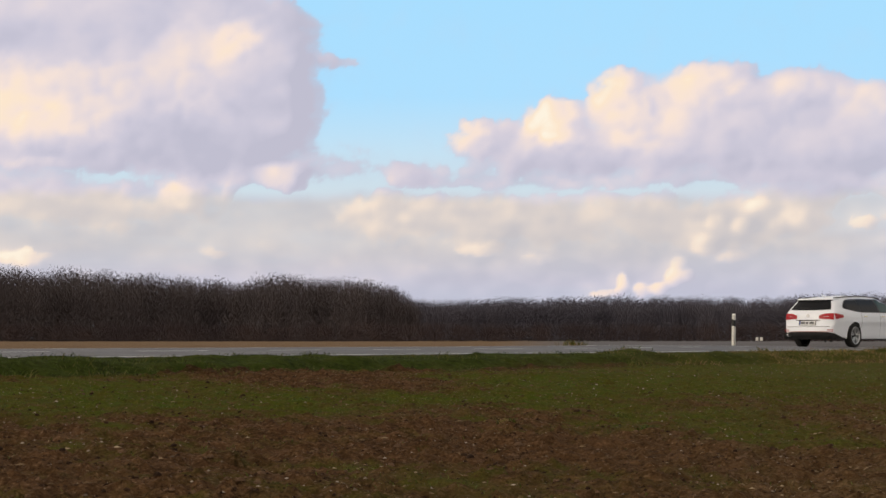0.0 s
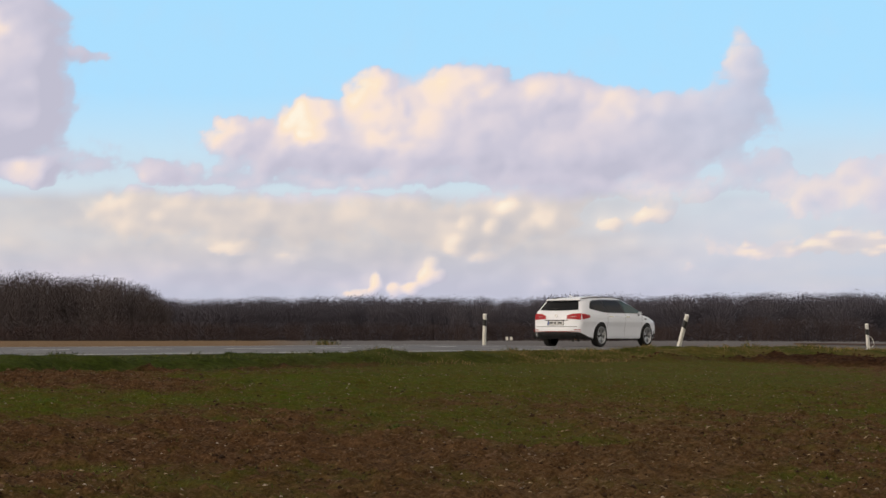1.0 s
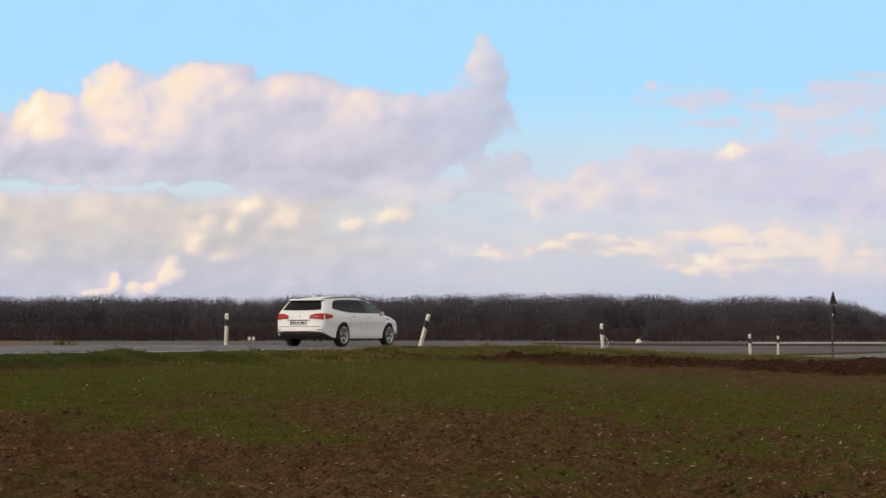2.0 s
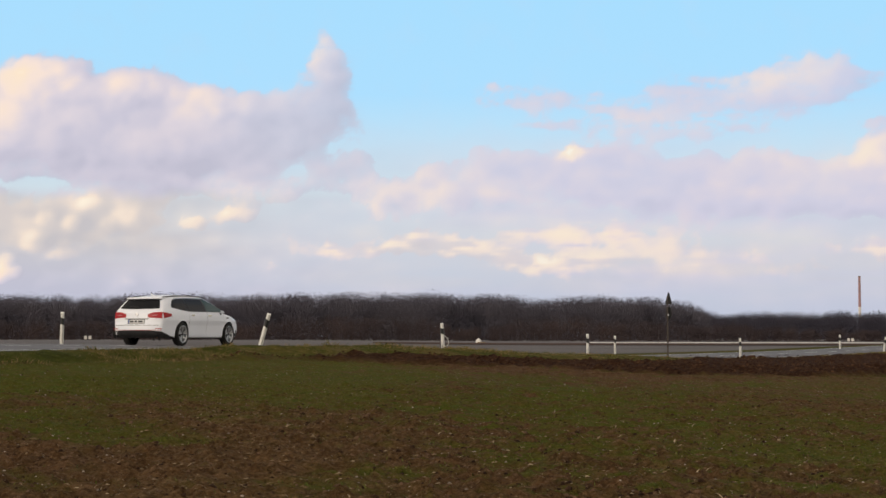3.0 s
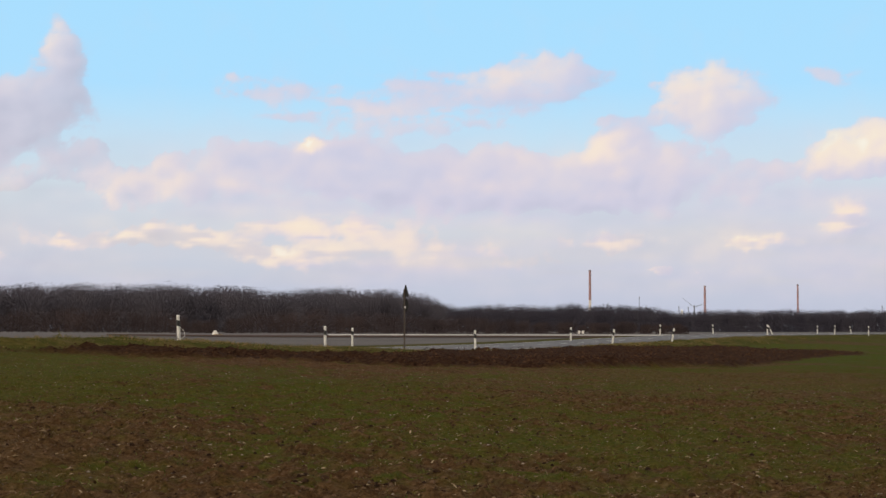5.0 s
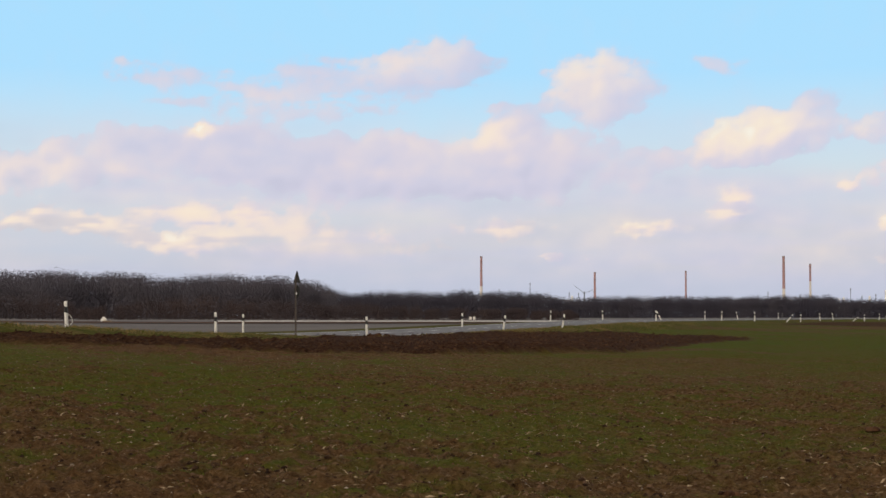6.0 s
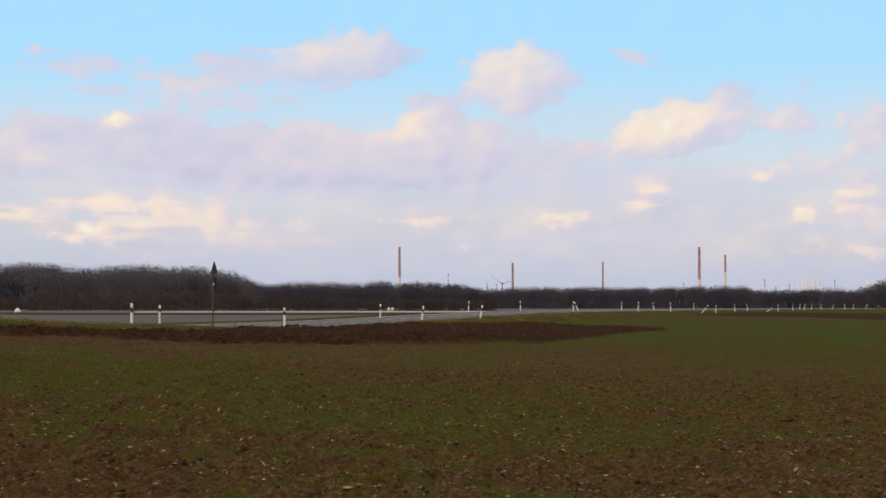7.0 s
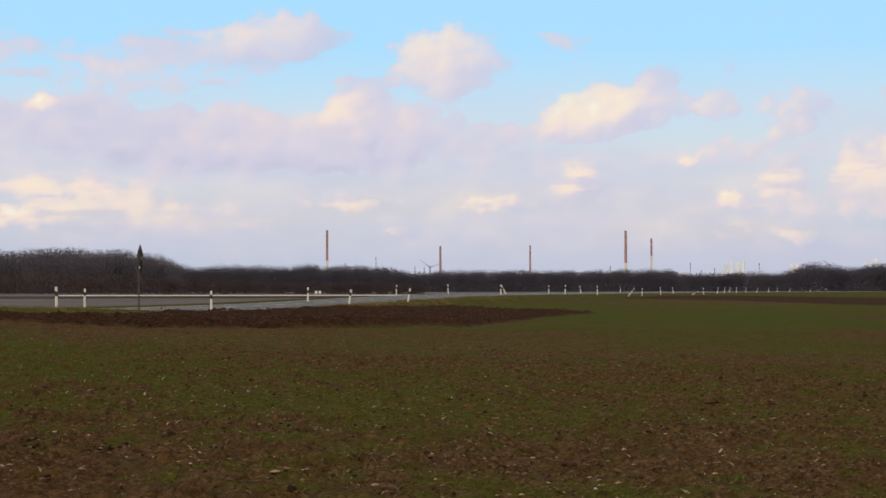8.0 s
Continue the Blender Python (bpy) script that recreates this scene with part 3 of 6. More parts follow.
HIGH_WISPS = [
    (25.58, 8.25, 2.15, 0.51, 0.41, 0.30), (26.76, 7.66, 1.96, 0.47, 0.40, 0.35), (29.90, 7.45, 2.55, 0.67, 0.40, 0.35), (30.69, 8.51, 2.74, 0.67, 0.43, 0.35),
    (33.41, 8.37, 2.35, 0.74, 0.47, 0.40), (35.91, 8.79, 1.76, 0.78, 0.43, 0.40), (36.86, 9.14, 1.17, 0.59, 0.33, 0.40), (32.44, 7.04, 2.74, 0.39, 0.33, 0.30),
    (24.60, 8.54, 1.37, 0.31, 0.26, 0.20), (34.75, 7.38, 1.57, 0.39, 0.26, 0.20),
]
RIGHT_HEAPS = [
    (35.13, 8.63, 2.35, 0.78, 0.36, 0.45), (41.39, 8.09, 2.06, 1.21, 0.72, 0.65), (40.80, 7.51, 1.76, 0.88, 0.59, 0.40),
    (46.58, 6.12, 1.96, 0.90, 0.81, 0.90), (45.70, 5.45, 1.96, 0.59, 0.68, 0.40), (47.84, 6.30, 1.57, 0.78, 0.59, 0.50), (50.34, 6.45, 1.08, 0.63, 0.55, 0.50),
    (52.99, 5.92, 1.66, 1.02, 0.64, 0.45), (55.40, 4.34, 1.57, 1.08, 0.64, 0.70), (50.82, 7.68, 0.43, 0.51, 0.42, 0.40), (48.52, 7.35, 1.08, 0.43, 0.47, 0.50),
    (38.15, 6.44, 0.88, 0.82, 0.64, 0.35), (52.79, 3.88, 0.88, 0.74, 0.59, 0.80), (45.32, 8.68, 1.17, 0.39, 0.38, 0.30),
]
RIGHT_BANK = [
    (40.02, 5.86, 1.96, 0.67, 0.68, 0.10), (32.62, 5.32, 4.90, 0.90, 0.72, 0.00), (38.45, 4.88, 3.33, 0.90, 0.72, 0.05), (42.76, 5.08, 1.57, 0.70, 0.59, 0.05),
    (45.99, 3.99, 0.69, 0.59, 0.68, 0.85), (45.50, 3.41, 0.88, 0.43, 0.59, 0.60), (42.95, 2.93, 1.76, 0.35, 0.64, 0.90), (38.25, 3.03, 2.35, 0.35, 0.55, 0.70),
    (39.53, 2.11, 0.51, 0.20, 0.68, 1.00), (40.80, 1.78, 0.39, 0.16, 0.42, 0.90), (49.85, 4.44, 0.43, 0.27, 0.59, 0.90), (53.34, 1.90, 0.78, 0.27, 0.51, 0.90),
    (51.09, 3.07, 0.59, 0.23, 0.51, 0.90), (51.08, 2.11, 1.17, 0.31, 0.42, 0.80), (51.28, 4.70, 2.35, 0.49, 0.42, 0.30),
]
RIGHT_LOW = [
    (29.78, 2.60, 4.70, 0.51, 0.52, 0.70), (26.61, 2.47, 1.17, 0.35, 0.56, 1.00), (27.42, 6.22, 0.59, 0.25, 0.72, 1.00), (28.65, 3.74, 2.35, 0.39, 0.44, 0.75),
    (53.91, 2.94, 3.92, 0.98, 0.44, 0.20), (49.17, 1.83, 3.92, 0.59, 0.36, 0.30), (35.14, 2.24, 3.92, 0.78, 0.36, 0.20), (57.60, 5.89, 2.35, 1.96, 0.56, 0.40),
    (58.12, 3.44, 2.35, 1.17, 0.48, 0.40), (43.35, 3.81, 2.35, 0.59, 0.24, 0.30),
]
STEAM = [
    (5.60, 1.55, 0.70, 0.20, 0.80, 0.90), (6.15, 1.92, 0.26, 0.38, 0.80, 1.00), (6.85, 1.68, 0.42, 0.26, 0.75, 0.90), (7.45, 1.72, 0.34, 0.28, 0.80, 1.00),
    (7.98, 2.12, 0.44, 0.40, 0.80, 1.00), (8.48, 2.20, 0.30, 0.34, 0.65, 0.85), (8.10, 2.66, 0.30, 0.26, 0.60, 0.90), (9.02, 3.26, 0.50, 0.40, 0.75, 1.00),
    (9.42, 3.95, 0.34, 0.40, 0.70, 0.90), (9.90, 2.72, 0.62, 0.30, 0.65, 0.85), (10.25, 3.85, 0.36, 0.36, 0.60, 0.80), (10.90, 4.58, 0.52, 0.27, 0.65, 0.90),
    (11.55, 3.88, 0.40, 0.32, 0.50, 0.75), (12.40, 4.12, 0.56, 0.42, 0.50, 0.75),
]
CLOUDS = (PALE_VEIL, GREAT_CLOUD, LONG_CLOUD, LOW_BANK, LOW_BANK_LEFT, MIDDLE_BANK, PEACH_STREAKS, HIGH_WISPS, RIGHT_HEAPS, RIGHT_BANK, RIGHT_LOW, STEAM)


def sky_dome():
    step = 0.10
    az = np.arange(-26, 66.01, step)
    el = np.arange(-0.8, 15.01, step)
    E, A = np.meshgrid(el, az, indexing="ij")
    wa = A + 0.9 * (fbm(A * 0.9, E * 0.9, 71, 4) - 0.5) + 0.35 * (fbm(A * 3.1, E * 3.1, 75, 4) - 0.5)
    we = E + 0.7 * (fbm(A * 0.9 + 40, E * 1.1, 72, 4) - 0.5) + 0.30 * (fbm(A * 3.1 + 9, E * 3.1, 76, 4) - 0.5)
    dens = np.zeros_like(A)
    warm = np.zeros_like(A)
    shade = np.full_like(A, 0.5)
    puffy = np.zeros_like(A)
    rng = np.random.default_rng(61)
    for heap in CLOUDS:
        for a, e, ra, re, w, h in heap:
            hold = 0.6 if heap is STEAM else 0.0           # small puffs keep their place
            w = 0.92 * w if heap is HIGH_WISPS else w
            dx, dy = (wa + hold * (A - wa) - a) / ra, (we + hold * (E - we) - e) / re
            k = w * np.exp(-1.1 * (dx * dx + dy * dy) ** (2.2 if heap is STEAM else 1.0 if heap in (HIGH_WISPS, PEACH_STREAKS, RIGHT_LOW) else 1.5))
            dens += k
            # each heap is lit from its left and its top
            own = h * np.clip(0.80 - 0.42 * dx + 0.22 * dy, 0.15, 1.25)
            alpha = np.clip(1.25 * k, 0, 1)
            warm = warm * (1 - alpha) + own * alpha
            if heap in (PALE_VEIL, HIGH_WISPS, PEACH_STREAKS, RIGHT_LOW, STEAM):
                continue
            # rounded billows over the heap, the upper ones behind the lower ones
            size = math.sqrt(ra * re)
            count = int(np.clip(9 * ra / re ** 0.5, 7, 34))
            spots = []
            for _ in range(count):
                ang, rad = rng.uniform(0, 2 * math.pi), math.sqrt(rng.uniform(0, 1)) * 0.88
                spots.append((e + re * rad * math.sin(ang), a + ra * rad * math.cos(ang), rng.uniform(0.20, 0.46) * min(size, 1.5 * re), rng.uniform(0.5, 1.0)))
            for pe, pa, pr, force in sorted(spots, reverse=True):
                pr = max(pr, 0.13)
                i0, i1 = np.searchsorted(el, (pe - 1.9 * pr - 0.7, pe + 1.9 * pr + 0.7))
                j0, j1 = np.searchsorted(az, (pa - 2.4 * pr - 0.8, pa + 2.4 * pr + 0.8))
                if i1 <= i0 or j1 <= j0:
                    continue
                win = (slice(i0, i1), slice(j0, j1))
                ux, uy = (wa[win] - pa) / (1.25 * pr), (we[win] - pe) / pr
                d2 = ux * ux + uy * uy
                ball = np.sqrt(np.clip(1 - d2, 0, 1))
                face = np.clip(0.34 - 0.52 * ux + 0.40 * uy + 0.20 * ball, 0, 1)
                cover = sstep(1.0, 0.45, d2) * force * min(1.0, w + 0.15)
                shade[win] = shade[win] * (1 - cover) + face * cover
                puffy[win] = np.maximum(puffy[win], 0.40 * w * ball * force)
    fine = fbm(A * 1.2, E * 1.9, 81, 5, 0.55)
    torn = sstep(15, 19, A) * sstep(4.8, 4.0, E)           # low streaks are torn into thin bands
    warm = warm * (1 - torn * (1 - 1.25 * sstep(0.36, 0.60, fbm(A * 0.75 + E * 0.4, E * 3.4, 84, 4))))
    broad = fbm(A * 0.35, E * 0.8, 83, 3)
    heaps = sum(w * (1 - np.abs(2 * fbm(A * f, E * f * 1.25, 85 + k, 3) - 1)) for k, (f, w) in enumerate(((0.7, 0.40), (1.5, 0.30), (3.2, 0.30))))
    heaps = np.clip((heaps - 0.55) / 0.45, 0, 1)
    east = sstep(19, 27, A)
    # thin layers towards the horizon
    layer = sstep(8.0, 4.5, E) * sstep(-0.6, 2.4, E) * (-0.12 + 0.39 * sstep(24, 10, A) + 1.0 * fbm(A * 0.16, E * 0.9, 91, 4))
    body = dens * (1 - 0.12 * east) + puffy * (1 - 0.55 * east) + (0.55 * (fine - 0.5) + 0.20 * (heaps - 0.5)) * sstep(0.05, 0.5, dens)
    streak = fbm(A * 0.45 + E * 0.35, E * 2.6, 96, 5) - 0.5
    body = body + 0.85 * streak * sstep(0.05, 0.3, dens) * east * sstep(6.4, 7.6, E) * sstep(44, 40, A)
    west = sstep(21, 12, A)
    bank_top = 5.0 + 0.55 * (fbm(A * 0.5, A * 0, 98, 3) - 0.5) + 0.30 * (fbm(A * 1.7, E * 1.7, 99, 3) - 0.5)
    bank = west * sstep(bank_top + 0.14, bank_top - 0.35, E)
    layer = np.clip(layer * (1 - west * sstep(4.6, 5.2, E)), 0, 0.85)
    layer = np.maximum(layer, bank * (0.45 + 0.55 * fbm(A * 0.3, E * 1.3, 92, 4)) * sstep(0.0, 2.2, E))
    body = body + 0.75 * (fbm(A * 0.55 + E * 0.5, E * 1.6, 97, 4) - 0.52) * sstep(0.1, 0.4, dens) * sstep(13, 17, A) * sstep(7.5, 8.6, E)

    def smooth(f, n):
        for _ in range(n):
            f = (f + np.roll(f, 1, 0) + np.roll(f, -1, 0) + np.roll(f, 1, 1) + np.roll(f, -1, 1)) / 5
        return f

    soft = smooth(np.clip(dens + 0.55 * (fine - 0.5) + 0.25 * heaps, 0, 1.5), 10)
    ga = np.gradient(soft, step, axis=1)
    ge = np.gradient(soft, step, axis=0)
    lit = 0.08 + 0.10 * sstep(12, 22, A) + (0.22 - 0.10 * sstep(12, 22, A)) * ga - 0.08 * ge + 0.13 * (heaps - 0.45) * (0.3 + warm) + 0.12 * (fine - 0.5) + 0.30 * (broad - 0.5)
    lit = lit + (shade - 0.42) * (0.11 + 0.52 * np.clip(warm, 0, 1)) * sstep(0.08, 0.4, dens) * (1 + 0.5 * east * sstep(7.2, 6.0, E))
    lit = lit + sstep(7.0, 4.0, E) * (0.06 - 0.06 * sstep(26, 10, A) + (0.46 - 0.06 * west) * (fbm(A * 0.8, E * 2.4, 95, 6, 0.55) - 0.5))
    lit = lit + west * sstep(1.6, 3.0, E) * sstep(5.3, 4.6, E) * (0.03 + 0.25 * (fbm(A * 1.5, E * 2.8, 94, 4) - 0.5))
    cream = sstep(16, 22, A) * sstep(4.4, 3.3, E) * sstep(0.8, 1.9, E) * (0.35 + 0.65 * sstep(0.35, 0.6, fbm(A * 0.22, E * 1.5, 93, 4)))
    lit = lit + 0.10 * cream
    lit = smooth(lit, 1) - 0.16 * sstep(2.6, 0.4, E)
    a_, e_ = np.radians(A), np.radians(E)
    R = 4300.0
    v = np.stack([R * np.sin(a_) * np.cos(e_), R * np.cos(a_) * np.cos(e_), EYE + R * np.sin(e_)], -1).reshape(-1, 3)
    m = bpy.data.materials.new("cloudy sky")
    m.use_nodes = True
    n, l = m.node_tree.nodes, m.node_tree.links
    n.clear()
    out, em = n.new("ShaderNodeOutputMaterial"), n.new("ShaderNodeEmission")
    l.new(em.outputs[0], out.inputs["Surface"])

    def attr(name):
        x = n.new("ShaderNodeAttribute")
        x.attribute_name = name
        return x.outputs["Fac"]

    def ramp(src, stops):
        rp = n.new("ShaderNodeValToRGB")
        els = rp.color_ramp.elements
        while len(els) < len(stops):
            els.new(0.5)
        for k, (p, c) in enumerate(stops):
            els[k].position, els[k].color = p, (*c, 1)
        l.new(src, rp.inputs["Fac"])
        return rp.outputs["Color"]

    co = n.new("ShaderNodeTexCoord")

    def detail(scale, octaves):
        no = n.new("ShaderNodeTexNoise")
        no.inputs["Scale"].default_value, no.inputs["Detail"].default_value, no.inputs["Roughness"].default_value = scale, octaves, 0.5
        l.new(co.outputs["Object"], no.inputs["Vector"])
        return no.outputs["Fac"]

    def calc(op, a, b_, c=None):
        x = n.new("ShaderNodeMath")
        x.operation = op
        for k, val in enumerate((a, b_, c)):
            if isinstance(val, (int, float)):
                x.inputs[k].default_value = val
            elif val is not None:
                l.new(val, x.inputs[k])
        return x.outputs[0]

    def between(src, lo, hi):
        x = n.new("ShaderNodeMapRange")
        x.interpolation_type = "SMOOTHSTEP"
        x.inputs["From Min"].default_value, x.inputs["From Max"].default_value = lo, hi
        l.new(src, x.inputs["Value"])
        return x.outputs["Result"]

    rough = calc("SUBTRACT", detail(0.012, 4.0), 0.5)
    body_ = calc("MULTIPLY_ADD", rough, 0.80, attr("body"))
    edge = calc("MULTIPLY_ADD", between(body_, 0.27, 0.50), 0.50, calc("MULTIPLY", between(body_, 0.05, 0.9), 0.48))
    edge = calc("MULTIPLY", edge, attr("thick"))
    cover_ = calc("MAXIMUM", edge, calc("MULTIPLY_ADD", rough, 0.25, attr("layer")))
    lit_ = calc("MULTIPLY_ADD", rough, 0.24, calc("MULTIPLY_ADD", calc("MULTIPLY", attr("warm"), 0.62), between(body_, 0.12, 0.75), attr("lit")))
    blue = ramp(attr("height"), [(0.0, (0.49, 0.54, 0.66)), (0.10, (0.55, 0.59, 0.70)), (0.20, (0.615, 0.65, 0.725)), (0.33, (0.635, 0.735, 0.80)), (0.43, (0.56, 0.76, 0.90)), (0.56, (0.42, 0.74, 1.0)), (1.0, (0.37, 0.72, 1.0))])
    white = ramp(lit_, [(0.0, (0.53, 0.515, 0.625)), (0.16, (0.61, 0.58, 0.685)), (0.35, (0.73, 0.66, 0.72)), (0.60, (0.94, 0.77, 0.68)), (0.82, (0.99, 0.80, 0.61)), (1.0, (1.0, 0.90, 0.74))])
    dusty = ramp(lit_, [(0.0, (0.575, 0.545, 0.565)), (0.30, (0.70, 0.63, 0.60)), (0.60, (0.89, 0.75, 0.64)), (1.0, (1.0, 0.88, 0.72))])
    md = n.new("ShaderNodeMix")
    md.data_type = "RGBA"
    l.new(attr("dust"), md.inputs["Factor"])
    l.new(white, md.inputs["A"])
    l.new(dusty, md.inputs["B"])
    cool = ramp(lit_, [(0.0, (0.575, 0.560, 0.705)), (0.16, (0.635, 0.605, 0.745)), (0.35, (0.73, 0.65, 0.73)), (0.60, (0.92, 0.75, 0.67)), (0.82, (0.985, 0.81, 0.635)), (1.0, (1.0, 0.90, 0.74))])
    me_ = n.new("ShaderNodeMix")
    me_.data_type = "RGBA"
    l.new(attr("east"), me_.inputs["Factor"])
    l.new(md.outputs["Result"], me_.inputs["A"])
    l.new(cool, me_.inputs["B"])
    white = me_.outputs["Result"]
    mx = n.new("ShaderNodeMix")
    mx.data_type = "RGBA"
    l.new(cover_, mx.inputs["Factor"])
    l.new(blue, mx.inputs["A"])
    l.new(white, mx.inputs["B"])
    l.new(mx.outputs["Result"], em.inputs["Color"])
    me = big_mesh("sky", v, grid_faces(*A.shape), m, True)
    for name, val in (("body", body), ("layer", layer), ("lit", lit), ("warm", warm), ("dust", np.maximum(bank * sstep(1.6, 3.4, E), 0.75 * cream)), ("east", east * (1 - 0.75 * cream)), ("thick", 1 - 0.14 * sstep(13, 20, A) * (0.6 + 0.8 * fbm(A * 0.5, E * 0.9, 66, 3))), ("height", np.clip(E / 15.0, 0, 1))):
        at_ = me.attributes.new(name, "FLOAT", "POINT")
        at_.data.foreach_set("value", np.ascontiguousarray(val, np.float32).ravel())
    return tagged(new("backdrop", me), "blue evening sky with lavender and peach lit clouds", "sky", kind="structure")


sky_dome()

# ---------------------------------------------------------------- woods along the horizon
# compass angle and height angle of the tree tops
TOPS_WEST = [(-26, 2.4), (-15, 2.42), (-12.8, 2.37), (-11, 2.19), (-10.1, 2.29), (-9.4, 2.2), (-7.5, 2.0), (-6.6, 2.0), (-6.3, 2.16), (-5.2, 2.2), (-3.6, 2.17),
             (-2.2, 1.95), (-1.4, 1.64), (-1.1, 1.36)]
TOPS_MID = [(-1.0, 1.34), (0.7, 1.30), (2.0, 1.38), (4.9, 1.43), (7.3, 1.43), (12.0, 1.37), (13.1, 1.54), (14.7, 1.48), (15.8, 1.40), (16.3, 1.51), (19.1, 1.58), (21.7, 1.59),
            (23.6, 1.52), (25.4, 1.53), (26.2, 1.39), (26.8, 1.45), (30.5, 1.35), (31.4, 1.21), (31.8, 0.95)]
TOPS_EAST = [(31.7, 0.92), (32.6, 0.80), (33.0, 0.82), (36.8, 0.85), (38.6, 0.84), (39.2, 0.78), (40.0, 0.58), (41.4, 0.68), (44.3, 0.68), (47.0, 0.66), (48.2, 0.70),
             (49.0, 0.66), (49.5, 0.55), (50.9, 0.58), (52.6, 0.55), (53.3, 0.80), (53.9, 0.92), (54.8, 0.74), (56.1, 0.87), (62, 0.87)]
TOPS_FAR = [(33.0, 0.9), (34.3, 0.96), (36.8, 0.88), (39.0, 0.8), (40.3, 0.66), (42.0, 0.78), (44.3, 0.70), (47.0, 0.69), (48.2, 0.77), (49.0, 0.72), (49.8, 0.5), (51.6, 0.75), (53, 0.6), (58, 0.7)]


def wood(name, label, tops, dist, rows, gap, mat, sprays, depth=14.0, seed=1, slim=0.22, upward=0.5, twig=0.055, uneven=0.12):
    """A wood of bare trees: tapered trunks, forking limbs and fans of thin twigs, along a stretch of the horizon."""
    rng = np.random.default_rng(seed)
    a0, a1 = tops[0][0], tops[-1][0]
    xs, ys, hs = [], [], []
    for k in range(rows):
        d = dist + k * depth
        step = math.degrees(gap / d)
        a = np.arange(a0, a1, step)
        a = a + rng.uniform(-0.5, 0.5, len(a)) * step
        dd = d + rng.uniform(-0.5, 0.5, len(a)) * depth + 45 * (fbm(a * 0.25, a * 0, seed + 3, 3) - 0.5)
        el = np.interp(a, [t[0] for t in tops], [t[1] for t in tops])
        h = dd * np.tan(np.radians(el)) + 0.6
        h = h * (1.04 + uneven * rng.uniform(-0.8, 0.35, len(a)) + 0.10 * (fbm(a * 1.3, a * 0, seed + 9, 2) - 0.5) - 0.06 * (rows - 1 - k) / max(1, rows - 1))
        xs.append(dd * np.sin(np.radians(a))), ys.append(dd * np.cos(np.radians(a))), hs.append(h)
    x, y, h = np.concatenate(xs), np.concatenate(ys), np.concatenate(hs)
    z = land(x, y, False)[0] - 0.1
    n = len(x)
    V, F = [], []

    def add(corners):
        base, (m, k) = sum(len(v) for v in V), corners.shape[:2]
        V.append(corners.reshape(-1, 3))
        f = base + np.arange(m * k).reshape(m, k)
        F.append(f if k == 3 else np.concatenate([f[:, [0, 1, 2]], f[:, [0, 2, 3]]]))

    root = np.stack([x, y, z], -1)
    side = np.stack([np.cos(np.arctan2(x, y)), -np.sin(np.arctan2(x, y)), 0 * x], -1)
    ahead = np.stack([np.sin(np.arctan2(x, y)), np.cos(np.arctan2(x, y)), 0 * x], -1)
    up = np.array([0, 0, 1.0])
    lean = rng.normal(0, 0.03, (n, 1)) * side
    tip = root + (up + lean) * (h * 0.88)[:, None]
    r0 = (0.010 * h + 0.03)[:, None]
    for s in (side, ahead):                                # trunk: two crossed tapers
        add(np.stack([root - s * r0, root + s * r0, tip + s * r0 * 0.12, tip - s * r0 * 0.12], 1))
    fork = rng.uniform(0.22, 0.38, n)                      # where the crown begins
    wide = slim * h * rng.uniform(0.8, 1.25, n)

    def crown_point(i, m):
        """Direction of a limb inside the crown: from the fork to a point of the domed outline."""
        u = np.where(rng.uniform(0, 1, m) < 0.55, rng.uniform(0.25, 1, m), rng.uniform(-1, 0.25, m))
        t = rng.uniform(0, 2 * np.pi, m)
        ring = (1 - u * u) ** 0.36
        out = (ring * np.cos(t) * wide[i])[:, None] * side[i] + (ring * np.sin(t) * wide[i])[:, None] * ahead[i]
        return out + (((1 + u) / 2 * (1 - fork[i]) * 0.92 + 0.06) * h[i])[:, None] * up

    i = np.repeat(np.arange(n), 9)                         # limbs
    q = crown_point(i, len(i))
    p = root[i] + (fork[i] * h[i])[:, None] * up * rng.uniform(0.7, 1.3, len(i))[:, None]
    w = side[i] * r0[i] * 0.32
    add(np.stack([p - w, p + w, p + q * 0.85 + w * 0.25, p + q * 0.85 - w * 0.25], 1))
    i = np.repeat(np.arange(n), sprays)                    # twigs fanning out along the limbs, and suckers down to the ground
    m = len(i)
    q = crown_point(i, m)
    far = rng.uniform(0.15, 1.0, m) ** 0.55
    p = root[i] + (fork[i] * h[i])[:, None] * up + q * far[:, None]
    low = rng.uniform(0, 1, m) < 0.26
    p = np.where(low[:, None], root[i] + (rng.uniform(-1, 1, m) * wide[i])[:, None] * side[i] + (rng.uniform(-1, 1, m) * wide[i])[:, None] * ahead[i] + (rng.uniform(0, 0.42, m) * h[i])[:, None] * up, p)
    far = np.where(low, rng.uniform(0.1, 0.5, m), far)
    d = q / np.linalg.norm(q, axis=1)[:, None] + rng.normal(0, 0.5, (m, 3)) + up * upward
    size = np.clip(h[i] / 15.0, 0.4, 1.4)
    d = d / np.linalg.norm(d, axis=1)[:, None] * ((1.45 - 1.05 * far) * rng.uniform(0.6, 1.25, m) * size)[:, None]
    w = side[i] * (twig * (1.75 - 0.75 * far) * rng.uniform(0.6, 1.4, m))[:, None]
    add(np.stack([p - w, p + w, p + d], 1))
    me = big_mesh(name, np.concatenate(V), np.concatenate(F), mat)
    return tagged(new(name, me), label, "woods", kind="stuff")


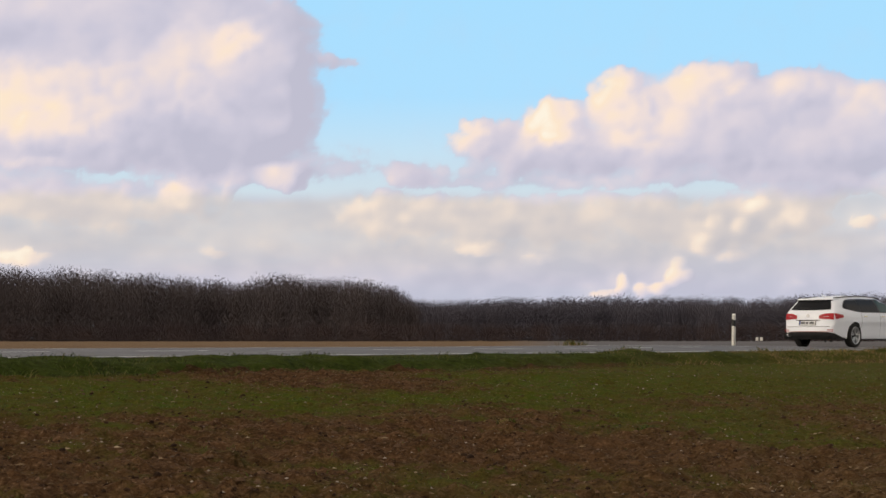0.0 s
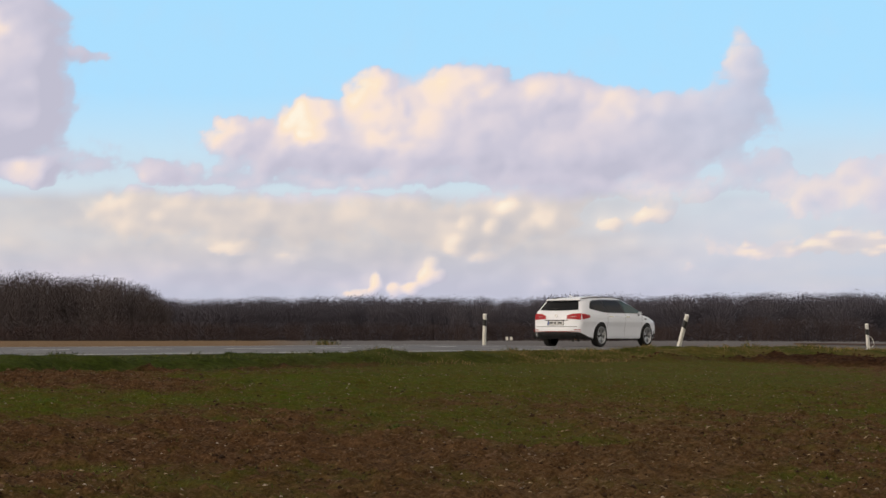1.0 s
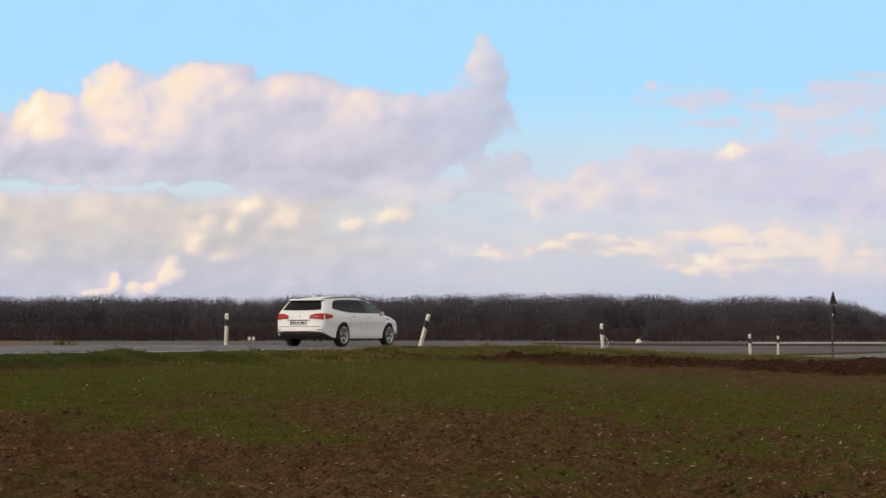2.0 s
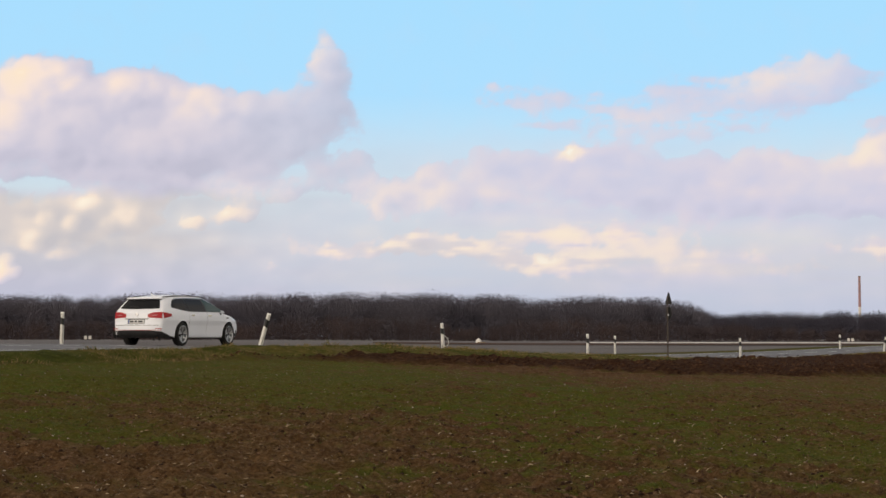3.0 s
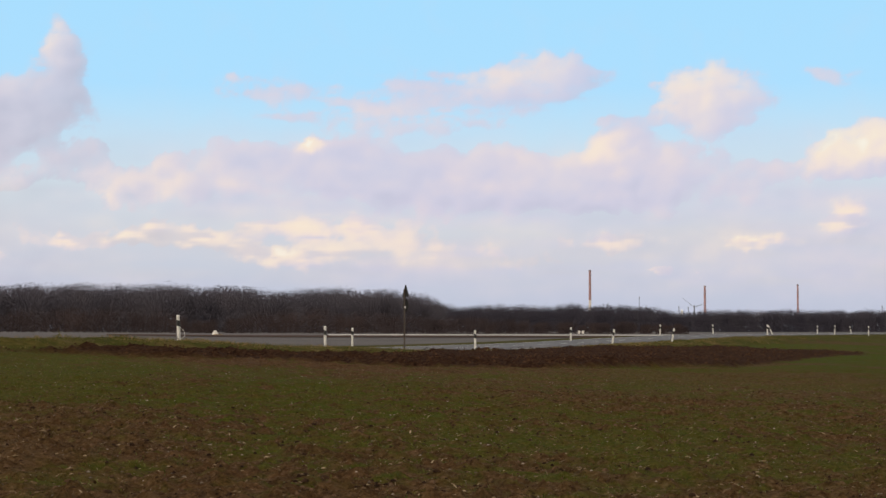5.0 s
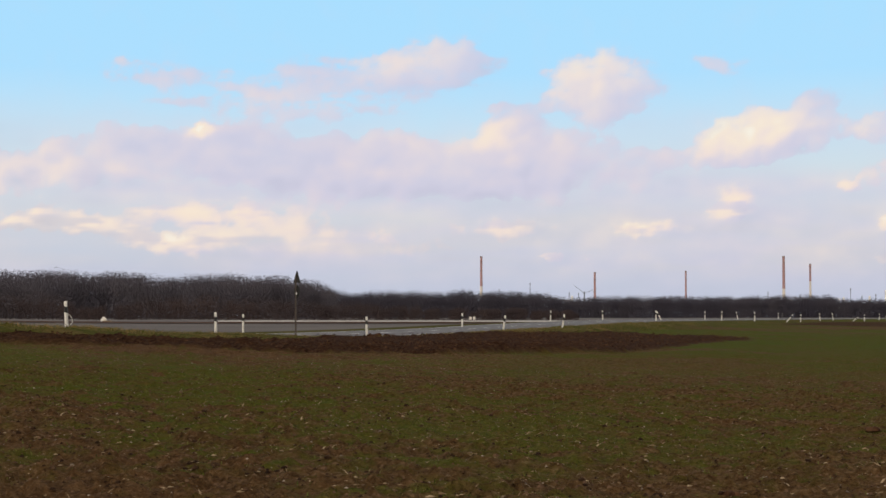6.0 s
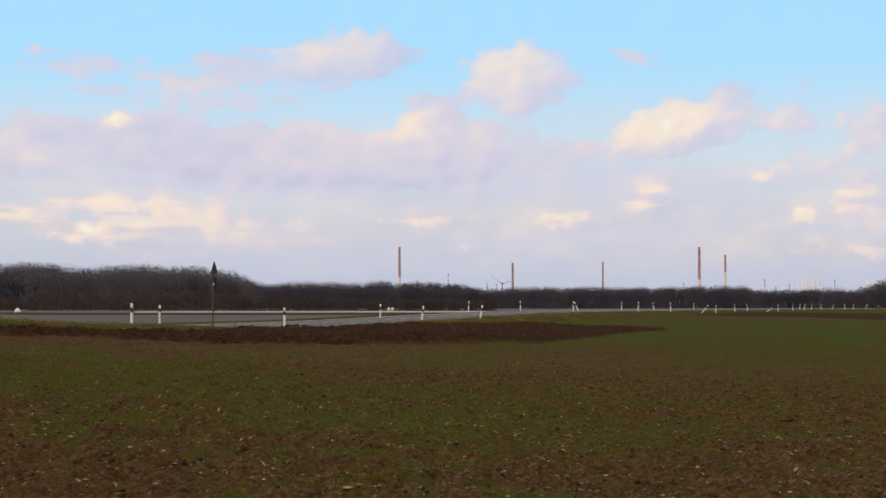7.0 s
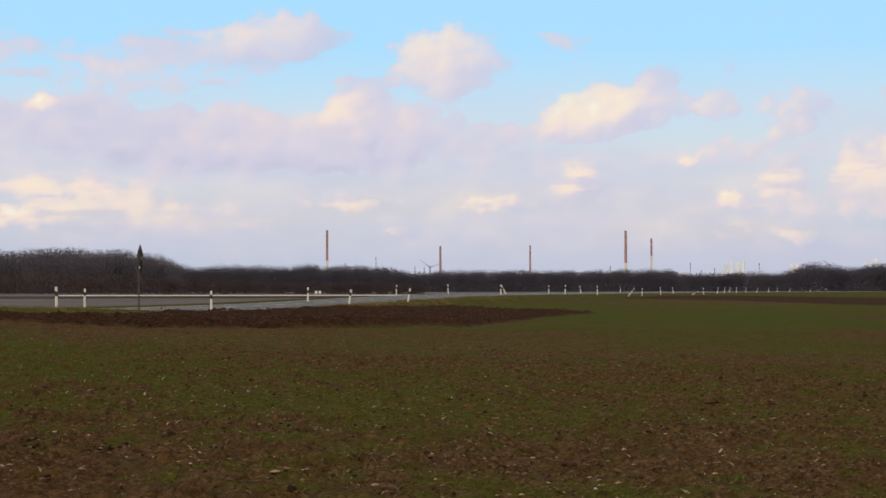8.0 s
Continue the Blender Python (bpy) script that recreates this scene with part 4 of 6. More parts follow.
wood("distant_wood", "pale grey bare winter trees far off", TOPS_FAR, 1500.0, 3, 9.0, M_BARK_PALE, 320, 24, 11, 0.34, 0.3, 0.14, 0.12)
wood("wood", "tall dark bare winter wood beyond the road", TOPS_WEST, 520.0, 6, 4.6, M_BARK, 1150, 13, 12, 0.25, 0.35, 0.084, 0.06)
wood("wood", "long dark bare winter wood across the plain", [(a, e * 1.02) for a, e in TOPS_MID], 720.0, 6, 6.4, M_BARK_HAZED, 1050, 16, 13, 0.34, 0.3, 0.120, 0.08)
wood("wood", "low dark wood in front of the industrial works", [(a, e * 1.07) for a, e in TOPS_EAST], 1150.0, 5, 8.5, M_BARK_DARK_HAZED, 850, 20, 14, 0.42, 0.25, 0.200, 0.14)
SCRUB = [(-26, 0.80), (-15, 0.72), (-12, 0.55), (-9, 0.66), (-6, 0.52), (-3, 0.66), (3, 0.6), (9, 0.62), (15, 0.5), (18, 0.72), (20, 0.8), (22.5, 0.8), (23.2, 0.42), (24.6, 0.42), (25.6, 0.8), (28, 0.82), (30, 0.70), (32, 0.6), (35.2, 0.42), (36.4, 0.40), (38, 0.42), (40, 0.30), (40.5, 0.1)]
wood("scrub", "reddish brown leafless scrub at the foot of the woods", SCRUB, 470.0, 4, 4.4, M_BUSH, 330, 7, 15, 0.52, 0.3, 0.080, 0.35)


# ---------------------------------------------------------------- industrial works on the horizon
WORKS = 2100.0


def chimney(az, top, width, pale_to, mat, label):
    """A tall stack: tapered shaft, pale lower shaft, rim and gallery."""
    x, y = at(az, WORKS)
    h = WORKS * math.tan(radians(top)) + EYE
    r = WORKS * radians(width) / 2
    t = thing("chimney", label, "chimney", "works chimneys", pose(x, y, 0))
    split = max(0.02, WORKS * math.tan(radians(pale_to)) + EYE) if pale_to else h * 0.12
    rr = lambda z: r * (1.25 - 0.35 * z / h)
    part("lower_shaft", tube((0, 0, 0), (0, 0, split), rr(0), rr(split), 16), M_CHIM_WHITE if pale_to else M_CHIM_DARK, t, "pale lower shaft" if pale_to else "")
    bands = 5
    for k in range(bands):
        a, b_ = split + (h - split) * k / bands, split + (h - split) * (k + 1) / bands
        part("band", tube((0, 0, a), (0, 0, b_), rr(a), rr(b_), 16), mat if k % 2 == 0 or mat is M_CHIM_DARK else M_CHIM_RED, t)
    part("rim", tube((0, 0, h - 1.5), (0, 0, h), rr(h) * 1.12, rr(h) * 1.12, 16), M_CHIM_DARK, t, "dark rim")
    for f in (0.5, 0.8):
        z = split + (h - split) * f
        part("gallery", tube((0, 0, z), (0, 0, z + 0.8), rr(z) * 1.15, rr(z) * 1.15, 16), M_STEEL_FAR, t)
    return t


chimney(37.06, 2.09, 0.085, 1.05, M_CHIM_RED, "tall red stack with pale lower half")
chimney(40.98, 1.54, 0.075, 0, M_CHIM_RED, "dull red industrial stack behind the wood")
chimney(44.09, 1.57, 0.060, 0, M_CHIM_RED, "slim dull red industrial stack behind the wood")
chimney(47.38, 2.06, 0.090, 0.95, M_CHIM_RED, "tall red and white stack of the works")
chimney(48.26, 1.79, 0.070, 1.20, M_CHIM_RED, "red stack with bright white lower shaft")


def mast(az, top, width=0.02):
    x, y = at(az, WORKS + 60)
    h = WORKS * math.tan(radians(top)) + EYE
    t = thing("mast", "thin dark steel mast of the industrial works", "mast", "works masts", pose(x, y, 0))
    w = WORKS * radians(width)
    part("pole", tube((0, 0, 0), (0, 0, h), w * 0.6, w * 0.35, 6), M_STEEL_FAR, t)
    part("platform", tube((0, 0, h * 0.8), (0, 0, h * 0.8 + 1.0), w, w, 8), M_STEEL_FAR, t)
    part("head", tube((0, 0, h - 3), (0, 0, h), w * 0.8, w * 0.8, 8), M_STEEL_FAR, t)


for _a, _t in ((37.68, 0.98), (38.75, 1.20), (40.1, 0.86), (40.42, 0.84), (40.62, 0.90), (49.58, 0.98), (49.95, 0.72), (50.4, 0.78), (46.85, 0.86), (51.9, 0.95)):
    mast(_a, _t)


def column(az, top, width, d=0.0):
    x, y = at(az, WORKS + d)
    h = WORKS * math.tan(radians(top)) + EYE
    r = WORKS * radians(width) * 0.78
    t = thing("process_column", "white cylindrical process column of the works", "column", "works columns", pose(x, y, 0))
    part("shell", tube((0, 0, 0), (0, 0, h - r), r, r, 14), M_TANK, t)
    part("dome", tube((0, 0, h - r), (0, 0, h), r, r * 0.45, 14), M_TANK, t)
    part("walkway", tube((0, 0, h * 0.82), (0, 0, h * 0.82 + 0.4), r * 1.05, r * 1.05, 14), M_TANK, t)


for _a, _t, _w in ((50.72, 0.90, 0.035), (50.83, 0.92, 0.035), (50.98, 1.02, 0.06), (51.20, 0.98, 0.06), (51.38, 1.02, 0.05), (52.98, 0.90, 0.06), (53.12, 0.88, 0.05), (53.2, 0.9, 0.05), (55.46, 1.02, 0.05), (55.75, 1.08, 0.07), (40.2, 0.72, 0.05), (50.2, 0.70, 0.05), (49.35, 0.66, 0.06), (49.2, 0.62, 0.05)):
    column(_a, _t, _w)


# wind turbine behind the wood
def wind_turbine(az, hub, blade):
    x, y = at(az, WORKS + 200)
    h = (WORKS + 200) * math.tan(radians(hub)) + EYE
    t = thing("wind_turbine", "pale grey wind turbine standing still", "wind turbine", "", pose(x, y, 0, 0, 0, -az))
    part("tower", tube((0, 0, 0), (0, 0, h), 1.2, 0.7, 12), M_STEEL_FAR, t)
    part("nacelle", box(1.8, 4, 1.8, (0, 0, h), 0.4), M_STEEL_FAR, t)
    for k in range(3):
        a = radians(-52 + 120 * k)
        part("blade", tube((0, -3, h), (math.sin(a) * blade, -3, h + math.cos(a) * blade), 0.38, 0.12, 6), M_STEEL_FAR, t)


wind_turbine(40.62, 0.80, 20)


# ---------------------------------------------------------------- roadside posts
def build_post():
    t = thing("delineator_post", "white plastic roadside post with black slanted band", "roadside post", "roadside posts")
    bm = bmesh.new()
    sec = [(-0.06, 0.05), (0.06, 0.05), (0.045, -0.02), (0.0, -0.06), (-0.045, -0.02)]
    rings = []
    for z, s in ((-0.25, 1.0), (0.2, 1.0), (0.62, 0.98), (0.93, 0.95), (0.985, 0.93)):
        rings.append([bm.verts.new((px * s, py * s, z + (0.05 * (0.05 - py) / 0.11 * -1 if z > 0.9 else 0))) for px, py in sec])
    for a, b_ in zip(rings, rings[1:]):
        for k in range(5):
            bm.faces.new((a[k], a[(k + 1) % 5], b_[(k + 1) % 5], b_[k]))
    bm.faces.new(rings[-1]), bm.faces.new(rings[0][::-1])
    bmesh.ops.recalc_face_normals(bm, faces=bm.faces[:])
    part("body", bm, M_POST, t)
    bm = bmesh.new()
    lo, hi = [], []
    for px, py in sec:
        sl = -0.35 * px
        lo.append(bm.verts.new((px * 1.04, py * 1.04, 0.60 + sl)))
        hi.append(bm.verts.new((px * 1.03, py * 1.03, 0.80 + sl)))
    for k in range(5):
        bm.faces.new((lo[k], lo[(k + 1) % 5], hi[(k + 1) % 5], hi[k]))
    bmesh.ops.recalc_face_normals(bm, faces=bm.faces[:])
    part("band", bm, M_POST_BLACK, t, "black slanted band")
    part("reflector", box(0.035, 0.008, 0.14, (0, 0.056, 0.70), 0.002), M_REFLECTOR, t)
    return t


POSTS_NEAR = [(9.95, 51.5, 1, 1.0), (16.6, 45.2, 15, 1.02), (22.93, 57.5, -3, 0.98), (27.92, 71.0, -1, 1.0), (28.85, 92.0, 0, 1.0), (33.1, 84.0, -1, 0.92), (36.4, 112.0, 0, 1.04),
              (37.82, 101.0, 7, 1.0), (39.85, 109.0, 9, 1.0), (39.45, 152.0, 2, 0.9), (41.25, 170.0, -2, 1.0)]
POSTS_FAR = [(43.07, 158, 0, 1.05), (43.25, 165, -25, 0.7), (44.73, 190, 0, 1), (45.29, 182, 3, 1), (45.84, 210, -10, 1), (46.4, 188, 0, 1.1), (47.19, 260, 0, 1), (47.5, 205, 38, 1.2), (47.93, 215, 2, 1.1),
             (48.57, 240, -4, 1), (49.0, 260, -8, 1), (49.64, 245, 55, 1.2), (50.02, 250, 0, 1.1), (50.5, 280, 4, 1)]
POSTS_LAST = [(50.73, 300, 6, 1), (50.88, 300, 12, 1), (51.13, 310, 0, 1), (51.45, 330, -3, 1), (51.8, 330, 20, 1), (52.2, 340, 8, 1), (52.5, 380, 0, 1), (52.9, 400, 12, 1), (53.3, 420, 0, 1), (53.6, 420, -5, 1), (54.1, 460, 0, 1)]
_post = None
for _a, _d, _tilt, _s in POSTS_NEAR + POSTS_FAR + POSTS_LAST:
    _x, _y = at(_a, _d)
    _m = pose(_x, _y, ground_z(_x, _y) + 0.02, 0, 0, -_a) @ pose(0, 0, 0, 0, _tilt, 0)
    if _post is None:
        _post = build_post()
        _post.matrix_basis = _m
        _first = _post
    else:
        _o = copy_thing(_first, _m)
        if _a == 22.93:                                    # a torn strip hangs from this one
            _c = [(0.06, 0.0, 0.55), (0.13, 0.0, 0.50), (0.19, 0.0, 0.38), (0.20, 0.0, 0.26), (0.12, 0.0, 0.18), (0.06, 0.0, 0.16)]
            _bm = bmesh.new()
            for _p, _q in zip(_c, _c[1:]):
                _t = tube(_p, _q, 0.008, 0.008, 6)
                _me = bpy.data.meshes.new("seg")
                _t.to_mesh(_me)
                _t.free()
                _bm.from_mesh(_me)
                bpy.data.meshes.remove(_me)
            part("loose_strip", _bm, M_POST, _o, "torn pale strip hanging loose")
            tagged(_o, "white roadside post with a torn strip hanging loose")
        if abs(_tilt) > 6:
            tagged(_o, "leaning white roadside post with black slanted band")


# ---------------------------------------------------------------- road sign seen from behind
def road_sign(az, dist):
    x, y = at(az, dist)
    t = thing("road_sign", "traffic sign seen from behind on a thin steel pole", "traffic sign", "", pose(x, y, ground_z(x, y), 0, 0, -az - 62))
    part("pole", tube((0, 0, -0.3), (0, 0, 2.95), 0.04, 0.04, 10), M_GALV, t)
    bm = bmesh.new()
    for yy in (0.05, 0.065):
        pts = []
        for k in range(3):
            for j in range(5):
                a = radians(90 + 120 * k - 40 + 20 * j)
                c = (0.30 * math.cos(radians(90 + 120 * k)), 0.30 * math.sin(radians(90 + 120 * k)))
                pts.append(bm.verts.new((c[0] + 0.06 * math.cos(a), yy, 2.78 + c[1] + 0.06 * math.sin(a))))
        bm.faces.new(pts)
    ls = list(bm.verts)
    for k in range(15):
        bm.faces.new((ls[k], ls[(k + 1) % 15], ls[15 + (k + 1) % 15], ls[15 + k]))
    bmesh.ops.recalc_face_normals(bm, faces=bm.faces[:])
    part("triangle_plate", bm, M_SIGN_BACK, t, "grey back of a triangular plate")
    part("round_plate", tube((0, 0.05, 2.18), (0, 0.065, 2.18), 0.30, 0.30, 28), M_TRIM, t, "dark back of a round plate")
    for z in (2.7, 2.18):
        part("clamp", box(0.10, 0.10, 0.05, (0, 0.01, z), 0.008), M_GALV, t)
    part("small_plate", tube((0.16, -0.06, 2.08), (0.16, -0.045, 2.08), 0.055, 0.055, 14), M_REFLECTOR, t, "small pale round tag")
    return t


road_sign(30.65, 78.0)


# ---------------------------------------------------------------- white estate car on the road
CAR_REAR = ([0.22, 0.34, 0.46, 0.60, 0.66, 0.90, 1.00, 1.30, 1.36, 1.47], [-2.25, -2.33, -2.35, -2.34, -2.31, -2.28, -2.24, -1.98, -1.89, -1.82])
CAR_FRONT = ([0.20, 0.40, 0.58, 0.70, 0.80, 0.95, 1.47], [2.30, 2.43, 2.41, 2.33, 2.20, 2.10, 2.05])
CAR_TOP = ([0.0, 0.03, 0.10, 0.28, 0.42, 0.52, 0.58, 0.66, 0.735, 0.80, 0.88, 0.95, 1.0], [1.345, 1.37, 1.415, 1.46, 1.462, 1.44, 1.39, 1.22, 1.02, 0.975, 0.92, 0.83, 0.70])
CAR_SIDE = ([0.20, 0.30, 0.46, 0.58, 0.72, 0.86, 0.95, 1.00, 1.20, 1.38, 1.50], [0.90, 0.935, 0.950, 0.962, 1.0, 0.990, 0.965, 0.940, 0.815, 0.665, 0.60])
CAR_PLAN = ([0.0, 0.015, 0.05, 0.12, 0.25, 0.75, 0.87, 0.94, 0.98, 1.0], [0.85, 0.90, 0.945, 0.98, 1.0, 1.0, 0.97, 0.90, 0.80, 0.66])
WHEEL_X = (-1.36, 1.445)
WHEEL_R = 0.335


def car_x(u, z):
    r, f = np.interp(z, *CAR_REAR), np.interp(z, *CAR_FRONT)
    return r + u * (f - r)


def car_u(x, z):
    r, f = np.interp(z, *CAR_REAR), np.interp(z, *CAR_FRONT)
    return (x - r) / (f - r)


def car_width(u, z):
    return 0.93 * np.interp(z, *CAR_SIDE) * np.interp(u, *CAR_PLAN)


def side_point(x, z, off=0.0, right=-1):
    """A point on the car's flank; the right flank is at negative y."""
    return (x, right * (float(car_width(car_u(x, z), z)) + off), z)


def rear_point(y, z, off=0.0):
    w = float(car_width(0.0, z))
    k = abs(y) / w
    return (float(np.interp(z, *CAR_REAR)) - 0.11 * (1 - min(1, k) ** 3.0) - off, y, z)


def smooth_mesh(name, verts, faces, mat):
    return mesh_from(name, verts, faces, mat, True)


def side_patch(name, xs, lo, hi, mat, parent, label="", off=0.006, n=7, right=-1):
    """A panel lying on the flank, between the curves lo(x) and hi(x)."""
    v = [side_point(x, lo(x) + (hi(x) - lo(x)) * k / (n - 1), off, right) for x in xs for k in range(n)]
    f = [tuple(q) for q in grid_faces(len(xs), n)]
    if right < 0:
        f = [q[::-1] for q in f]
    return part(name, smooth_mesh(name, v, f, mat), mat, parent, label)


def rear_patch(name, ys, lo, hi, mat, parent, label="", off=0.006, n=6):
    v = [rear_point(y, lo(y) + (hi(y) - lo(y)) * k / (n - 1), off) for y in ys for k in range(n)]
    return part(name, smooth_mesh(name, v, [tuple(q) for q in grid_faces(len(ys), n)], mat), mat, parent, label)


def lathe(profile, n=36):
    """Turns (radius, y) pairs about the y axis."""
    v, f = [], []
    for k in range(n):
        a = 2 * math.pi * k / n
        v += [(r * math.cos(a), y, r * math.sin(a)) for r, y in profile]
    m = len(profile)
    for k in range(n):
        for j in range(m - 1):
            a, b_ = k * m + j, ((k + 1) % n) * m + j
            f.append((a, a + 1, b_ + 1, b_))
    return v, f


def build_wheel(car, x, right):
    s = right
    w = part("wheel", smooth_mesh("hub", *lathe([(0.001, 0.075 * s), (0.06, 0.07 * s), (0.07, 0.03 * s), (0.07, -0.06 * s), (0.001, -0.06 * s)], 18), M_DARK_METAL), M_DARK_METAL, car)
    w.location = (x, right * 0.83, WHEEL_R)
    part("tyre", smooth_mesh("tyre", *lathe([(0.235, -0.10 * s), (0.30, -0.108 * s), (0.327, -0.09 * s), (0.335, -0.05 * s), (0.335, 0.05 * s), (0.327, 0.09 * s), (0.30, 0.108 * s), (0.245, 0.10 * s), (0.235, 0.08 * s)]), M_TYRE), M_TYRE, w)
    part("rim", smooth_mesh("rim", *lathe([(0.246, 0.098 * s), (0.238, 0.104 * s), (0.222, 0.098 * s), (0.215, 0.05 * s), (0.215, -0.09 * s)]), M_ALLOY), M_ALLOY, w)
    part("brake_disc", smooth_mesh("disc", *lathe([(0.001, 0.0), (0.165, 0.0), (0.17, -0.012 * s), (0.20, -0.04 * s), (0.215, -0.05 * s)]), M_DARK_METAL), M_DARK_METAL, w)
    for k in range(5):
        a = 2 * math.pi * k / 5 + 0.3
        bm = bmesh.new()
        for da in (-0.11, 0.11):
            inner = [(0.055, a + da * 0.9 - 0.25, 0.078), (0.055, a + da * 0.9 + 0.25, 0.078)]
            outer = [(0.232, a + da * 1.7 + 0.075, 0.094), (0.232, a + da * 1.7 - 0.075, 0.094)]
            top = [bm.verts.new((r * math.cos(t), y * s, r * math.sin(t))) for r, t, y in inner + outer]
            low = [bm.verts.new((r * math.cos(t), (y - 0.03) * s, r * math.sin(t))) for r, t, y in inner + outer]
            bm.faces.new(top), bm.faces.new(low[::-1])
            for j in range(4):
                bm.faces.new((top[j], low[j], low[(j + 1) % 4], top[(j + 1) % 4]))
        bmesh.ops.recalc_face_normals(bm, faces=bm.faces[:])
        part("spoke", bm, M_ALLOY, w)
    return w


def build_car(place):
    car = thing("estate_car", "white estate car with dark windows on the road, seen from behind", "car", "", place)
    # painted shell: flanks and roof
    U = np.concatenate([np.linspace(0, 0.06, 7)[:-1], np.linspace(0.06, 0.94, 128), np.linspace(0.94, 1.0, 8)[1:]])
    top = np.interp(U, *CAR_TOP)
    NV, NR = 48, 14
    v = []
    half0 = None
    for u, zt in zip(U, top):
        ze = zt - 0.075
        half = []
        for k in range(NV):
            z = 0.24 + (ze - 0.24) * k / (NV - 1)
            half.append((float(car_x(u, z)), float(car_width(u, z)), z))
        we = float(car_width(u, ze))
        for k in range(1, NR + 1):
            a = (math.pi / 2) * k / NR
            z = ze + 0.075 * math.sin(a) ** 0.9
            half.append((float(car_x(u, z)), we * (math.cos(a) ** 0.62 if k < NR else 0.0), z))
        half0 = half0 or list(half)
        v += [(x, -y, z) for x, y, z in half] + [(x, y, z) for x, y, z in half[-2::-1]]
    cols = 2 * (NV + NR) - 1
    faces = []
    va = np.array(v)
    for q in grid_faces(len(U), cols):
        c = va[q].mean(0)
        if abs(c[1]) > 0.6 and any((c[0] - wx) ** 2 + (c[2] - WHEEL_R) ** 2 < 0.385 ** 2 for wx in WHEEL_X):
            continue
        faces.append(tuple(q))
    # rear face, sharing its border with the flanks
    base = len(v)
    ny = 25
    rows = [(y, z) for _, y, z in half0]
    for w, z in rows:
        for j in range(ny):
            y = -w + 2 * w * j / (ny - 1)
            k = abs(y) / max(w, 1e-6)
            v.append((float(np.interp(z, *CAR_REAR)) - (0.11 * (1 - min(1.0, k) ** 3.0) if w > 0.02 else 0.0), y, z))
    faces += [tuple(base + q[::-1]) for q in grid_faces(len(rows), ny)]
    # nose
    base = len(v)
    zs = np.linspace(0.24, float(top[-1]), 14)
    for z in zs:
        w = float(car_width(1.0, z))
        for j in range(13):
            y = -w + 2 * w * j / 12
            v.append((float(np.interp(z, *CAR_FRONT)) + 0.10 * (1 - (y / w) ** 2), y, z))
    faces += [tuple(base + q) for q in grid_faces(len(zs), 13)]
    bm = bmesh.new()
    me = mesh_from("shell", v, faces, M_WHITE_PAINT, True)
    bm.from_mesh(me)
    bpy.data.meshes.remove(me)
    bmesh.ops.remove_doubles(bm, verts=bm.verts[:], dist=0.0008)
    bmesh.ops.recalc_face_normals(bm, faces=bm.faces[:])
    for f in bm.faces:
        f.smooth = True
    part("body", bm, M_WHITE_PAINT, car)
    part("underbody", box(4.3, 1.62, 0.30, (0.0, 0, 0.37), 0.05), M_TRIM, car, "black underbody")
    # wheel arches
    for x in WHEEL_X:
        for s in (-1, 1):
            vv = []
            n = 40
            for k in range(n + 1):
                a = math.radians(-18 + 216 * k / n)
                for r, dy in ((0.43, 0.002), (0.41, 0.012), (0.375, 0.012), (0.372, -0.05), (0.37, -0.26)):
                    px, pz = x + r * math.cos(a), max(0.245, WHEEL_R + r * math.sin(a))
                    yy = float(car_width(car_u(px, pz), pz)) + dy
                    vv.append((px, s * yy, pz))
            me = smooth_mesh("lip", [vv[i] for i in range(len(vv)) if i % 5 < 3], [tuple(q) for q in grid_faces(n + 1, 3)], M_WHITE_PAINT)
            part("wheel_arch", me, M_WHITE_PAINT, car)
            me = smooth_mesh("liner", [vv[i] for i in range(len(vv)) if i % 5 >= 2], [tuple(q) for q in grid_faces(n + 1, 3)], M_TRIM)
            part("arch_liner", me, M_TRIM, car, "black wheel-arch liner")
            build_wheel(car, x, s)
    # side glass: black surround and three panes a side
    def sill(x):
        return 0.99 + 0.09 * max(0.0, (-x - 0.9) / 0.85) ** 1.5

    def head(x):
        if x > 0.25:
            return 1.345 - 0.37 * ((x - 0.25) / 0.95) ** 1.15
        return 1.345 - 0.05 * max(0.0, (-x - 0.5) / 1.2) ** 2 - (0.16 * max(0.0, (-x - 1.45) / 0.35) ** 2.0)
    for s in (-1, 1):
        xs = list(np.linspace(-1.82, 1.13, 50))
        side_patch("window_surround", xs, lambda x: sill(x) - 0.014, lambda x: max(sill(x), head(x) + 0.012), M_TRIM, car, "black window surround", 0.004, 8, s)
        for a, b_, mt, lab in ((-1.78, -0.98, M_GLASS_DARK, "dark tinted quarter window"), (-0.94, 0.03, M_GLASS_DARK, "dark tinted rear door window"), (0.12, 1.02, M_GLASS_GREEN, "greenish front door window")):
            side_patch("side_window", list(np.linspace(a, b_, 20)), sill, lambda x: max(sill(x) + 0.01, head(x) - 0.012), mt, car, lab, 0.009, 8, s)
        # chrome strip over the panes, handles, mirror, creases and door gaps
        side_patch("chrome_strip", xs[6:44], lambda x: head(x) + 0.012, lambda x: head(x) + 0.026, M_CHROME, car, "thin chrome strip", 0.012, 3, s)
        for hx in (-0.78, 0.22):
            bm = box(0.21, 0.03, 0.035, side_point(hx, 0.87, 0.012, s), 0.01)
            part("door_handle", bm, M_CHROME, car, "chrome door handle")
        for gx in (-0.98, 0.08, 1.12):
            side_patch("door_gap", [gx - 0.004, gx + 0.004], lambda x: 0.33, lambda x: 0.97, M_TRIM, car, "dark door gap", 0.003, 12, s)
